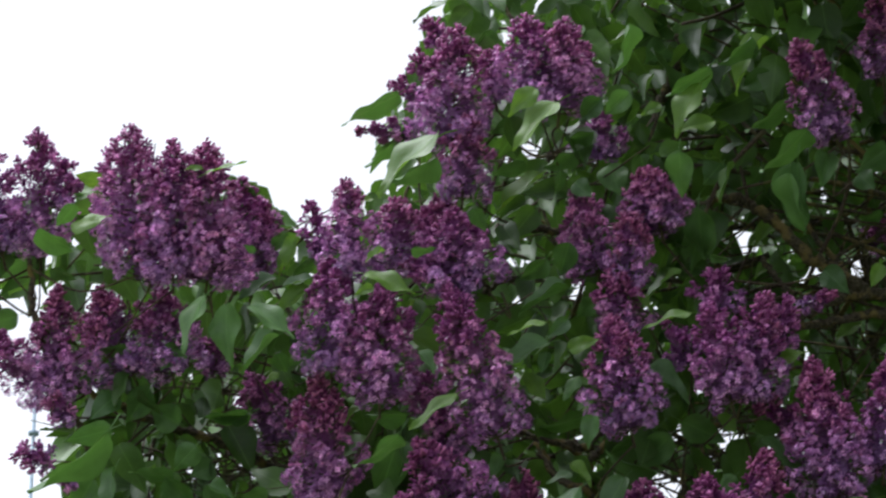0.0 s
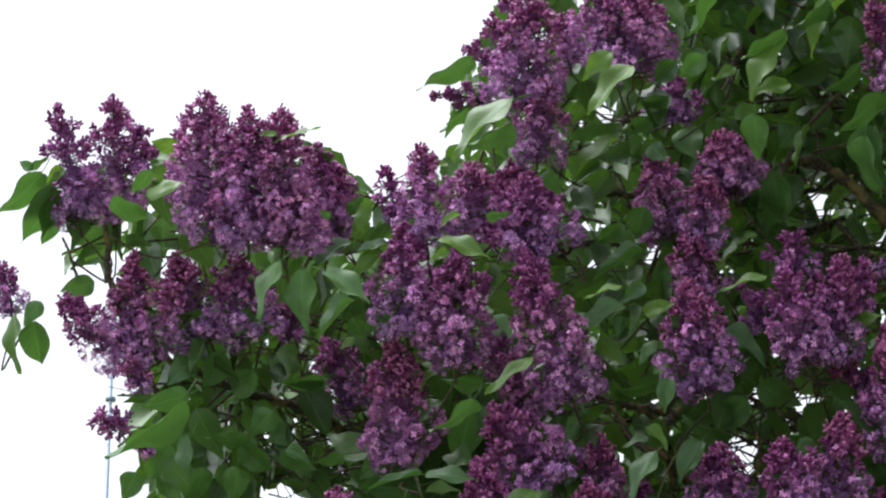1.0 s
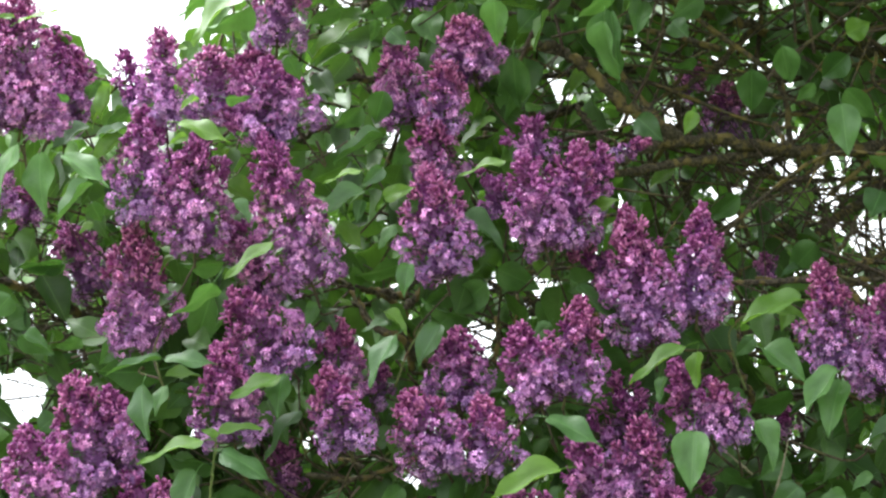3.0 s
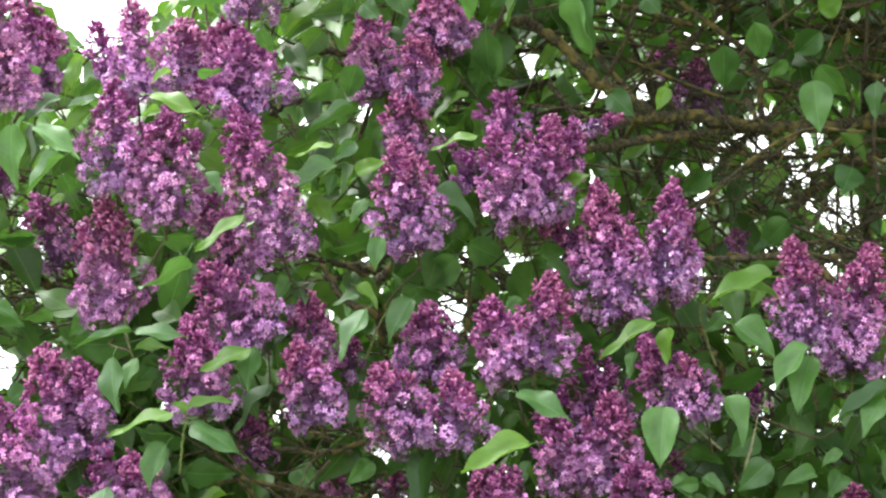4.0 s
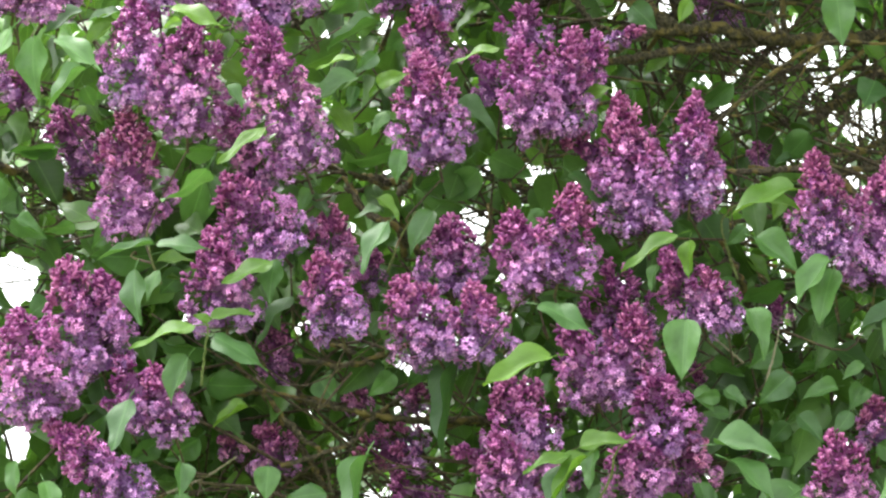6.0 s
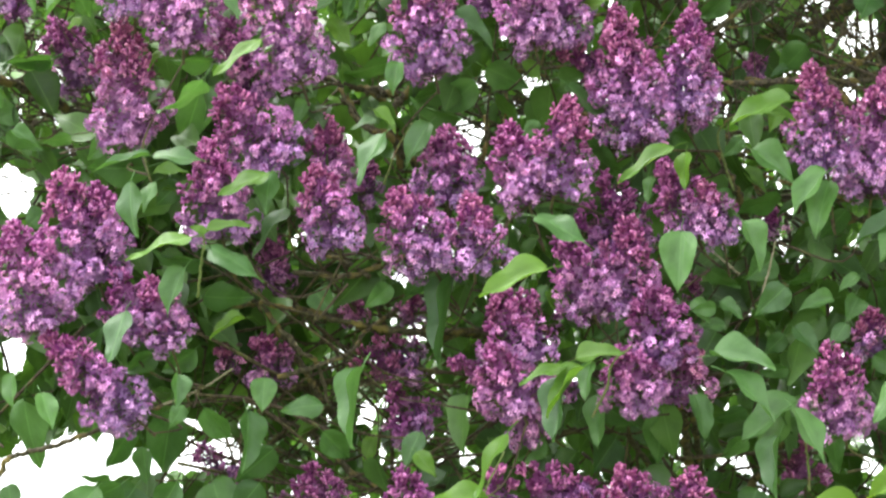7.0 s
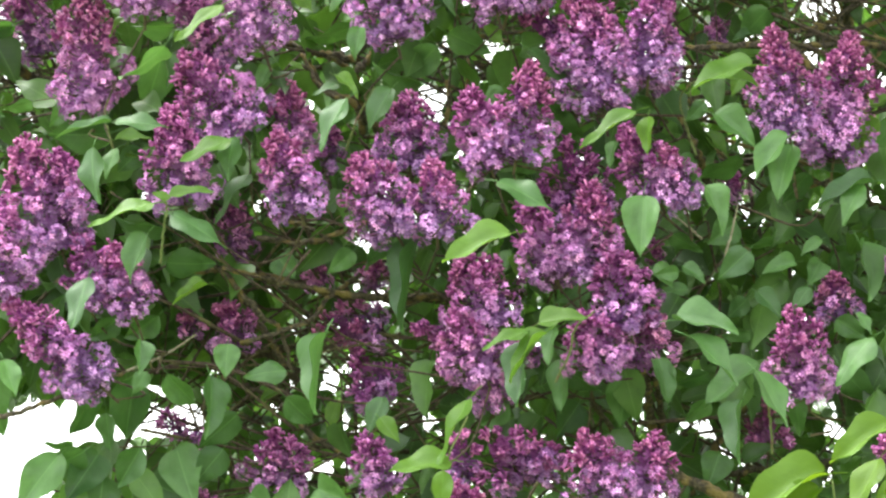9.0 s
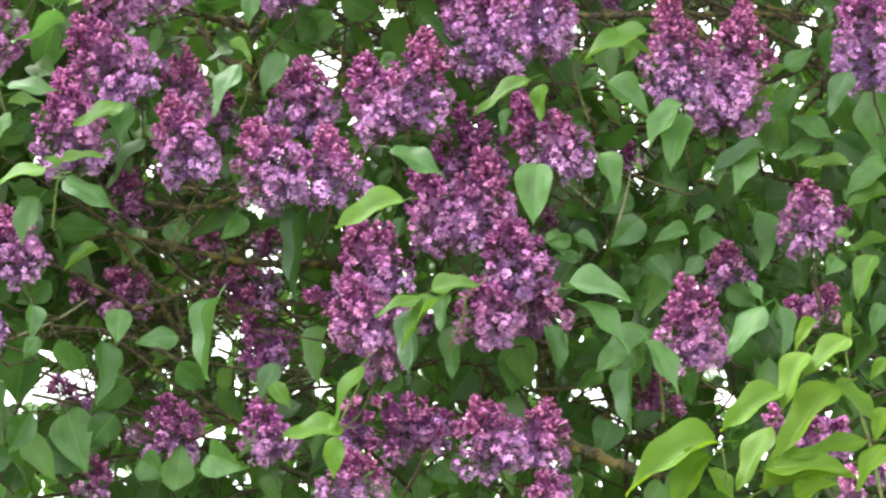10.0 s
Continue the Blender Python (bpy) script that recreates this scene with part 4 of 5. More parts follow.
leaf((-0.225, 4.931, 2.870), (-0.055, -0.016, -0.073), 0.056, 62, green_leaf)
leaf((-0.325, 4.773, 2.771), (0.079, -0.016, -0.043), 0.055, -53, green_leaf)
leaf((-0.357, 4.745, 2.782), (-0.089, -0.034, -0.034), 0.047, 62, young_leaf)
leaf((-0.333, 4.769, 2.796), (-0.022, -0.012, 0.006), 0.015, 31, young_leaf)
leaf((-0.333, 4.796, 2.803), (0.062, -0.021, 0.011), 0.024, -62, young_leaf)
leaf((-0.356, 4.987, 2.807), (-0.079, 0.020, 0.006), 0.045, -62, green_leaf)
leaf((-0.365, 4.769, 2.740), (-0.028, -0.012, -0.068), 0.045, 44, green_leaf)
leaf((-0.347, 4.967, 2.745), (0.074, 0.033, -0.002), 0.049, 28, green_leaf)
leaf((-0.449, 4.753, 2.673), (-0.020, -0.013, -0.077), 0.048, 47, green_leaf)
leaf((-0.576, 4.891, 2.822), (0.017, -0.003, -0.031), 0.021, -37, green_leaf)
leaf((-0.525, 4.884, 2.750), (-0.044, -0.018, -0.016), 0.030, 56, green_leaf)
leaf((-0.208, 5.224, 2.875), (0.018, -0.004, -0.034), 0.023, -18, young_leaf)
leaf((-0.122, 5.208, 2.870), (-0.058, -0.018, -0.022), 0.039, 62, young_leaf)
leaf((-0.388, 4.949, 2.916), (-0.036, 0.022, -0.029), 0.039, 0, green_leaf)
leaf((0.126, 4.905, 2.853), (-0.051, -0.016, -0.003), 0.032, 54, young_leaf)
leaf((0.157, 4.743, 2.729), (-0.096, -0.024, -0.047), 0.055, 62, young_leaf)
leaf((0.147, 4.753, 2.809), (0.076, -0.023, -0.042), 0.052, -62, green_leaf)
leaf((0.357, 4.784, 2.790), (-0.008, -0.009, -0.092), 0.056, 18, green_leaf)
leaf((0.238, 4.979, 2.967), (0.048, 0.031, -0.037), 0.041, 29, green_leaf)
leaf((0.166, 4.909, 2.740), (-0.018, -0.006, -0.044), 0.029, 52, green_leaf)
leaf((0.169, 4.896, 2.733), (0.019, -0.008, -0.049), 0.032, -32, young_leaf)
leaf((0.027, 4.919, 2.758), (-0.032, -0.018, -0.137), 0.067, 62, green_leaf)
leaf((0.106, 4.997, 2.850), (0.021, 0.031, -0.046), 0.035, 27, green_leaf)
leaf((0.210, 4.966, 2.902), (-0.034, 0.031, -0.022), 0.039, 0, green_leaf)
leaf((0.325, 4.884, 2.901), (-0.014, -0.003, -0.040), 0.025, 54, green_leaf)
leaf((-0.015, 4.943, 2.769), (-0.035, 0.026, -0.033), 0.032, -16, green_leaf)
leaf((0.382, 4.885, 2.714), (0.019, -0.008, -0.036), 0.027, 0, green_leaf)
leaf((-0.571, 4.798, 2.564), (0.018, -0.007, -0.055), 0.035, -32, green_leaf)
leaf((-0.557, 5.202, 2.621), (0.001, -0.006, -0.042), 0.025, -3, young_leaf)
leaf((-0.631, 4.930, 2.621), (-0.001, -0.008, -0.057), 0.035, 38, green_leaf)
leaf((-0.614, 4.950, 2.582), (0.007, 0.057, -0.096), 0.067, 36, green_leaf)
leaf((-0.505, 4.956, 2.564), (-0.002, 0.024, -0.042), 0.029, -37, green_leaf)
leaf((-0.461, 4.982, 2.547), (-0.034, 0.037, -0.065), 0.049, -45, green_leaf)
leaf((-0.399, 4.994, 2.574), (-0.019, 0.050, -0.089), 0.063, 0, green_leaf)
leaf((-0.438, 4.960, 2.513), (0.004, 0.029, -0.050), 0.035, 27, green_leaf)
leaf((-0.487, 4.944, 2.468), (-0.056, 0.013, 0.002), 0.034, -60, green_leaf)
leaf((-0.475, 4.992, 2.463), (-0.078, 0.029, -0.036), 0.055, -31, green_leaf)
leaf((-0.388, 4.957, 2.460), (-0.036, 0.030, -0.054), 0.046, 0, green_leaf)
leaf((-0.374, 4.784, 2.587), (0.001, -0.007, -0.049), 0.030, -37, green_leaf)
leaf((-0.374, 4.889, 2.562), (-0.018, -0.008, -0.032), 0.027, 0, green_leaf)
leaf((-0.281, 4.922, 2.558), (0.006, -0.014, -0.090), 0.055, -56, green_leaf)
leaf((-0.256, 4.930, 2.610), (-0.004, -0.008, -0.053), 0.041, 0, green_leaf)
leaf((-0.172, 4.924, 2.569), (-0.058, -0.022, -0.008), 0.037, 35, green_leaf)
leaf((-0.109, 4.762, 2.586), (-0.021, -0.018, -0.114), 0.065, 62, green_leaf)
leaf((-0.365, 4.984, 2.666), (-0.053, 0.026, -0.033), 0.040, -14, green_leaf)
leaf((-0.421, 4.948, 2.655), (-0.048, 0.022, -0.029), 0.036, -15, green_leaf)
leaf((-0.300, 5.189, 2.646), (-0.047, -0.017, -0.025), 0.034, 32, young_leaf)
leaf((-0.191, 5.195, 2.591), (-0.031, -0.010, -0.019), 0.023, 27, young_leaf)
leaf((-0.171, 4.993, 2.540), (0.041, 0.030, -0.038), 0.043, 0, green_leaf)
leaf((-0.345, 4.949, 2.569), (0.040, 0.035, -0.045), 0.042, 22, green_leaf)
leaf((-0.247, 4.993, 2.515), (-0.061, 0.032, -0.045), 0.049, -19, green_leaf)
leaf((-0.289, 4.928, 2.701), (-0.049, -0.017, -0.029), 0.036, 62, young_leaf)
leaf((-0.178, 5.228, 2.720), (-0.049, -0.016, -0.030), 0.035, 52, young_leaf)
leaf((0.182, 4.762, 2.573), (-0.017, -0.014, -0.097), 0.060, 62, green_leaf)
leaf((0.206, 4.752, 2.583), (-0.055, -0.014, -0.068), 0.043, 62, young_leaf)
leaf((0.182, 4.754, 2.586), (-0.066, -0.018, -0.019), 0.032, 62, young_leaf)
leaf((0.220, 4.790, 2.601), (-0.008, -0.008, -0.060), 0.036, 49, green_leaf)
leaf((0.203, 4.798, 2.609), (0.062, -0.028, 0.010), 0.041, -59, young_leaf)
leaf((0.242, 4.922, 2.579), (-0.007, -0.012, -0.083), 0.050, 46, green_leaf)
leaf((0.336, 4.969, 2.561), (-0.008, 0.041, -0.069), 0.058, 0, green_leaf)
leaf((0.251, 4.957, 2.569), (0.047, 0.025, -0.034), 0.038, 35, green_leaf)
leaf((0.376, 4.930, 2.578), (0.022, -0.013, -0.067), 0.043, -38, green_leaf)
leaf((-0.027, 4.932, 2.526), (-0.026, -0.011, -0.052), 0.036, 31, green_leaf)
leaf((-0.031, 4.886, 2.488), (0.028, -0.009, -0.036), 0.028, -16, young_leaf)
leaf((-0.098, 5.183, 2.570), (-0.018, -0.009, -0.046), 0.030, 5, young_leaf)
leaf((0.096, 4.790, 2.495), (-0.055, -0.020, -0.100), 0.046, 62, young_leaf)
leaf((0.066, 4.791, 2.408), (-0.085, -0.027, -0.019), 0.055, 57, young_leaf)
leaf((0.158, 4.959, 2.519), (-0.042, 0.026, -0.029), 0.039, 0, green_leaf)
leaf((0.567, 4.757, 2.871), (-0.056, -0.006, -0.060), 0.049, 57, green_leaf)
leaf((0.572, 4.766, 2.859), (-0.028, -0.006, -0.080), 0.051, 36, green_leaf)
leaf((0.602, 4.912, 2.889), (0.080, -0.031, -0.055), 0.061, -62, green_leaf)
leaf((0.698, 4.886, 2.938), (-0.016, -0.004, -0.073), 0.048, 0, young_leaf)
leaf((0.689, 4.790, 2.811), (-0.090, -0.013, -0.032), 0.041, 62, green_leaf)
leaf((0.674, 4.772, 2.800), (-0.037, -0.004, -0.052), 0.038, 51, green_leaf)
leaf((0.819, 4.786, 2.927), (-0.035, -0.002, -0.065), 0.044, 40, green_leaf)
leaf((0.753, 4.894, 2.887), (0.060, -0.027, -0.034), 0.044, -57, green_leaf)
leaf((0.891, 4.938, 2.951), (-0.019, -0.007, -0.117), 0.071, 54, green_leaf)
leaf((0.846, 4.985, 3.023), (-0.023, 0.030, -0.032), 0.032, 0, green_leaf)
leaf((0.825, 4.961, 3.043), (0.004, 0.039, -0.056), 0.041, 13, green_leaf)
leaf((0.449, 4.797, 2.808), (0.030, -0.012, -0.067), 0.045, -39, green_leaf)
leaf((0.519, 4.982, 2.899), (-0.062, 0.041, -0.029), 0.048, -53, green_leaf)
leaf((0.437, 5.220, 3.032), (0.039, -0.012, -0.041), 0.035, -18, young_leaf)
leaf((0.487, 5.173, 2.990), (0.034, -0.011, -0.045), 0.034, -36, young_leaf)
leaf((0.617, 4.943, 2.862), (-0.040, 0.038, -0.039), 0.040, -28, green_leaf)
leaf((0.704, 4.925, 2.958), (0.048, -0.033, 0.017), 0.036, -57, young_leaf)
leaf((0.790, 4.898, 2.853), (-0.062, -0.008, -0.019), 0.039, 62, green_leaf)
leaf((0.834, 4.911, 2.819), (-0.079, -0.014, -0.005), 0.027, 62, young_leaf)
leaf((0.888, 4.889, 2.807), (-0.069, -0.006, -0.036), 0.047, 48, green_leaf)
leaf((0.421, 4.939, 2.888), (0.033, -0.011, -0.029), 0.027, -23, green_leaf)
leaf((0.686, 4.910, 2.748), (0.016, -0.014, -0.090), 0.055, -52, green_leaf)
leaf((0.628, 4.930, 2.723), (-0.020, -0.014, -0.038), 0.034, 0, green_leaf)
leaf((0.584, 4.884, 2.713), (-0.052, -0.009, -0.019), 0.034, 36, green_leaf)
leaf((0.531, 4.909, 2.675), (0.035, -0.014, -0.038), 0.032, -32, green_leaf)
leaf((0.604, 4.884, 2.674), (-0.027, -0.004, -0.035), 0.027, 23, green_leaf)
leaf((0.577, 5.223, 2.698), (0.021, -0.008, -0.020), 0.020, 0, young_leaf)
leaf((0.396, 4.767, 2.604), (0.086, -0.036, -0.021), 0.052, -62, green_leaf)
leaf((0.414, 4.744, 2.574), (0.069, -0.027, -0.065), 0.059, -60, green_leaf)
leaf((0.379, 4.885, 2.569), (0.018, -0.013, -0.070), 0.044, -47, green_leaf)
leaf((0.523, 4.972, 2.629), (-0.041, 0.022, -0.008), 0.028, -34, green_leaf)
leaf((0.652, 4.945, 2.639), (0.048, 0.019, -0.027), 0.035, 0, green_leaf)
leaf((0.673, 4.751, 2.569), (-0.059, -0.009, -0.061), 0.051, 59, green_leaf)
leaf((0.658, 4.766, 2.610), (0.018, -0.009, -0.035), 0.024, -45, green_leaf)
leaf((0.702, 4.770, 2.572), (0.010, -0.012, -0.069), 0.042, -51, green_leaf)
leaf((0.678, 4.775, 2.561), (0.032, -0.017, -0.058), 0.038, -62, green_leaf)
leaf((0.662, 4.977, 2.568), (0.062, 0.036, -0.063), 0.057, 35, green_leaf)
leaf((0.840, 4.762, 2.645), (-0.032, -0.005, -0.064), 0.043, 52, young_leaf)
leaf((0.819, 4.977, 2.636), (0.031, 0.018, -0.031), 0.029, 16, green_leaf)
leaf((0.871, 4.889, 2.600), (-0.016, -0.005, -0.048), 0.031, 0, green_leaf)
leaf((0.787, 4.757, 2.682), (0.024, -0.012, -0.007), 0.017, -29, young_leaf)
leaf((0.887, 4.928, 2.711), (-0.057, -0.006, -0.023), 0.037, 62, young_leaf)
leaf((0.886, 4.889, 2.768), (-0.068, -0.009, -0.015), 0.039, 62, young_leaf)
leaf((0.625, 4.893, 2.749), (-0.031, -0.004, -0.022), 0.023, 34, green_leaf)
leaf((0.564, 4.955, 2.765), (-0.049, 0.028, -0.012), 0.035, -50, green_leaf)
leaf((0.412, 4.969, 2.777), (0.048, 0.022, -0.026), 0.035, 37, green_leaf)
leaf((0.411, 4.880, 2.700), (-0.036, -0.009, -0.006), 0.024, 0, green_leaf)
leaf((0.420, 4.882, 2.709), (0.032, -0.012, -0.024), 0.025, -41, green_leaf)
leaf((0.426, 4.908, 2.680), (-0.039, -0.010, -0.002), 0.024, 37, green_leaf)
leaf((0.518, 4.950, 2.672), (-0.028, 0.023, -0.025), 0.031, 0, green_leaf)
leaf((0.488, 4.781, 2.485), (-0.012, -0.015, -0.093), 0.057, 59, green_leaf)
leaf((0.514, 4.788, 2.528), (0.036, -0.020, -0.083), 0.055, -49, green_leaf)
leaf((0.528, 4.915, 2.565), (-0.083, -0.016, -0.066), 0.064, 62, green_leaf)
leaf((0.457, 4.982, 2.527), (-0.033, 0.027, -0.033), 0.032, -16, green_leaf)
leaf((0.457, 4.963, 2.563), (-0.049, 0.028, -0.020), 0.036, -30, green_leaf)
leaf((0.585, 4.943, 2.523), (0.006, 0.032, -0.058), 0.040, 30, green_leaf)
leaf((-1.033, 4.922, 3.451), (-0.073, 0.048, -0.066), 0.065, -52, green_leaf)
leaf((-1.011, 4.944, 3.430), (-0.061, 0.057, -0.079), 0.069, -44, green_leaf)
leaf((-1.022, 4.958, 3.428), (-0.014, 0.055, -0.070), 0.054, -48, green_leaf)
leaf((-1.051, 4.939, 3.465), (-0.024, -0.001, 0.015), 0.018, 0, green_leaf)
leaf((-1.054, 4.938, 3.466), (0.028, 0.012, 0.019), 0.019, 62, green_leaf)
leaf((-0.820, 4.909, 3.484), (-0.034, -0.022, 0.004), 0.027, 0, young_leaf)
leaf((-0.837, 4.784, 3.398), (-0.031, 0.024, -0.032), 0.030, -37, green_leaf)
leaf((-0.838, 4.778, 3.359), (0.057, -0.020, 0.019), 0.038, -40, young_leaf)
leaf((-0.885, 4.768, 3.356), (0.048, 0.046, -0.030), 0.044, 40, green_leaf)
leaf((-0.938, 4.991, 3.396), (-0.062, 0.028, -0.036), 0.046, -37, green_leaf)
leaf((-0.898, 4.950, 3.354), (0.036, 0.025, -0.008), 0.027, 41, green_leaf)
leaf((-0.645, 4.790, 3.455), (-0.026, -0.014, -0.001), 0.018, 51, young_leaf)
leaf((-0.630, 4.743, 3.432), (0.062, -0.019, 0.009), 0.021, -62, young_leaf)
leaf((-0.601, 4.932, 3.488), (0.025, 0.032, -0.029), 0.025, 62, green_leaf)
leaf((-0.534, 4.981, 3.421), (-0.026, 0.016, -0.017), 0.021, 0, green_leaf)
leaf((-0.508, 4.907, 3.384), (-0.021, -0.003, -0.056), 0.036, 47, young_leaf)
leaf((-0.483, 4.920, 3.352), (-0.037, 0.024, -0.028), 0.031, -48, green_leaf)
leaf((-0.356, 4.908, 3.621), (-0.092, 0.044, -0.032), 0.060, -62, green_leaf)
leaf((-0.396, 4.927, 3.455), (-0.034, -0.011, -0.017), 0.024, 53, young_leaf)
leaf((-0.993, 4.887, 3.444), (-0.024, -0.008, -0.026), 0.022, 9, young_leaf)
leaf((-0.347, 4.970, 3.589), (-0.062, 0.052, -0.055), 0.058, -56, green_leaf)
leaf((-0.287, 4.792, 3.503), (-0.097, -0.021, -0.084), 0.078, 61, young_leaf)
leaf((-0.291, 4.796, 3.472), (-0.067, 0.041, -0.038), 0.052, -53, green_leaf)
leaf((-0.135, 4.753, 3.562), (-0.043, -0.006, -0.038), 0.035, 26, young_leaf)
leaf((-0.105, 4.755, 3.539), (-0.064, -0.007, -0.079), 0.061, 52, young_leaf)
leaf((-0.169, 4.994, 3.609), (-0.046, 0.023, -0.014), 0.032, -25, green_leaf)
leaf((-0.078, 4.901, 3.583), (-0.031, -0.005, -0.025), 0.024, 49, young_leaf)
leaf((0.006, 4.743, 3.549), (-0.039, 0.029, -0.024), 0.035, 0, green_leaf)
leaf((-0.037, 4.783, 3.557), (-0.035, 0.028, -0.025), 0.036, 0, green_leaf)
leaf((0.004, 4.765, 3.670), (-0.012, 0.055, -0.060), 0.049, -57, green_leaf)
leaf((-0.212, 4.984, 3.761), (-0.025, 0.039, -0.041), 0.037, -26, green_leaf)
leaf((-0.132, 4.909, 3.479), (-0.078, -0.016, -0.056), 0.059, 61, young_leaf)
leaf((-0.160, 4.970, 3.527), (-0.054, 0.025, -0.013), 0.037, -48, green_leaf)
leaf((-0.080, 4.965, 3.542), (-0.050, 0.029, -0.021), 0.037, -39, green_leaf)
leaf((-0.052, 4.957, 3.572), (-0.045, 0.021, -0.010), 0.030, -36, green_leaf)
leaf((-0.101, 4.934, 3.498), (-0.005, 0.027, -0.032), 0.025, -32, green_leaf)
leaf((0.127, 4.780, 3.603), (-0.064, 0.042, -0.027), 0.049, -55, green_leaf)
leaf((0.113, 4.787, 3.579), (-0.049, -0.001, -0.073), 0.053, 58, young_leaf)
leaf((0.137, 4.934, 3.577), (-0.058, -0.015, -0.014), 0.037, 38, young_leaf)
leaf((0.191, 4.755, 3.642), (-0.041, 0.042, -0.037), 0.041, -48, green_leaf)
leaf((0.218, 4.795, 3.654), (-0.062, -0.001, -0.073), 0.058, 61, young_leaf)
leaf((0.234, 4.992, 3.679), (-0.053, 0.029, -0.011), 0.037, 0, green_leaf)
leaf((0.271, 4.770, 3.494), (-0.059, 0.061, -0.057), 0.061, -47, green_leaf)
leaf((0.257, 4.774, 3.441), (0.013, 0.071, -0.086), 0.068, 52, green_leaf)
leaf((0.254, 4.887, 3.593), (-0.060, 0.052, -0.043), 0.054, -62, green_leaf)
leaf((0.081, 4.786, 3.468), (0.002, 0.050, -0.058), 0.046, 20, green_leaf)
leaf((0.112, 4.950, 3.438), (0.003, 0.056, -0.068), 0.053, 24, green_leaf)
leaf((0.220, 5.202, 3.598), (-0.032, 0.038, -0.039), 0.043, 0, green_leaf)
leaf((0.234, 5.178, 3.495), (-0.028, -0.002, -0.039), 0.029, 26, young_leaf)
leaf((0.054, 4.884, 3.587), (-0.031, -0.005, -0.020), 0.022, 27, young_leaf)
leaf((-0.634, 4.777, 3.245), (-0.039, -0.010, -0.083), 0.055, 56, green_leaf)
leaf((-1.060, 4.909, 3.212), (-0.002, -0.004, -0.092), 0.055, 55, young_leaf)
leaf((-1.046, 4.980, 3.224), (0.004, 0.048, -0.062), 0.051, 0, green_leaf)
leaf((-1.027, 4.927, 3.240), (-0.023, -0.008, -0.039), 0.029, 0, green_leaf)
leaf((-0.958, 4.999, 3.295), (-0.061, 0.015, -0.013), 0.038, -14, green_leaf)
leaf((-0.773, 4.945, 3.223), (-0.055, 0.012, -0.004), 0.034, -55, green_leaf)
leaf((-0.777, 4.778, 3.030), (-0.112, 0.058, -0.084), 0.075, -62, green_leaf)
leaf((-0.824, 4.975, 3.019), (-0.038, 0.032, -0.049), 0.044, 0, green_leaf)
leaf((-0.781, 4.919, 3.020), (-0.005, -0.006, -0.073), 0.044, 53, green_leaf)
leaf((-0.701, 4.973, 3.025), (-0.072, 0.015, 0.001), 0.044, -51, green_leaf)
leaf((-0.710, 4.973, 3.021), (0.043, 0.042, -0.038), 0.043, 21, green_leaf)
leaf((-0.743, 4.992, 3.168), (-0.043, 0.032, -0.045), 0.045, 0, green_leaf)
leaf((-0.589, 4.967, 3.121), (-0.081, 0.019, -0.002), 0.050, -61, green_leaf)
leaf((-0.875, 4.972, 2.974), (-0.025, 0.027, -0.037), 0.040, 0, green_leaf)
leaf((-0.771, 4.981, 2.984), (-0.021, 0.034, -0.053), 0.040, -26, green_leaf)
leaf((-0.714, 4.945, 2.973), (-0.012, 0.035, -0.053), 0.040, 0, green_leaf)
leaf((-0.648, 4.966, 3.004), (0.049, 0.033, -0.019), 0.037, 30, green_leaf)
leaf((-0.651, 5.071, 2.477), (0.009, -0.022, -0.046), 0.035, -0, green_leaf)
leaf((-0.510, 4.969, 2.453), (-0.062, -0.033, -0.084), 0.058, 22, green_leaf)
leaf((-0.458, 5.035, 2.464), (-0.042, -0.052, -0.077), 0.059, 0, green_leaf)
leaf((-0.340, 5.063, 2.476), (0.026, -0.047, -0.087), 0.070, -0, green_leaf)
leaf((-0.377, 5.096, 2.430), (0.069, -0.043, -0.036), 0.059, -0, green_leaf)
leaf((-0.449, 5.037, 2.429), (-0.008, 0.002, -0.060), 0.059, 0, green_leaf)
leaf((-0.270, 5.031, 2.469), (-0.042, 0.002, -0.051), 0.050, -0, green_leaf)
leaf((0.510, 4.836, 2.719), (-0.043, -0.009, -0.042), 0.045, 0, green_leaf)
leaf((0.600, 5.023, 2.806), (-0.036, -0.002, -0.035), 0.033, 0, green_leaf)
leaf((-0.550, 5.077, 2.673), (0.043, 0.006, 0.053), 0.038, 20, green_leaf)
leaf((-0.603, 5.060, 2.902), (-0.026, -0.017, -0.027), 0.042, 0, green_leaf)
leaf((-0.654, 5.098, 3.076), (-0.035, -0.008, -0.018), 0.042, 0, green_leaf)
leaf((0.057, 4.724, 2.380), (-0.002, 0.012, -0.056), 0.031, 0, young_leaf)
leaf((0.127, 4.980, 2.405), (0.034, -0.005, 0.008), 0.038, 0, green_leaf)
leaf((0.066, 5.083, 2.747), (0.017, 0.008, -0.027), 0.042, -0, green_leaf)
leaf((-0.183, 5.004, 2.759), (0.026, -0.006, -0.035), 0.042, 0, green_leaf)
leaf((-0.071, 4.958, 2.755), (-0.034, -0.017, -0.034), 0.033, -0, green_leaf)
leaf((0.270, 5.089, 2.542), (-0.036, -0.001, -0.052), 0.051, -0, green_leaf)
leaf((0.481, 5.074, 2.459), (-0.019, -0.010, -0.052), 0.051, -0, green_leaf)
leaf((0.281, 5.063, 2.731), (-0.044, 0.005, -0.035), 0.051, 0, green_leaf)
leaf((-0.229, 5.061, 2.405), (0.034, -0.014, -0.026), 0.051, -0, green_leaf)
leaf((-0.124, 4.951, 2.395), (0.050, -0.036, -0.026), 0.058, 0, green_leaf)
leaf((0.219, 4.993, 2.389), (0.024, 0.005, -0.034), 0.050, -0, green_leaf)
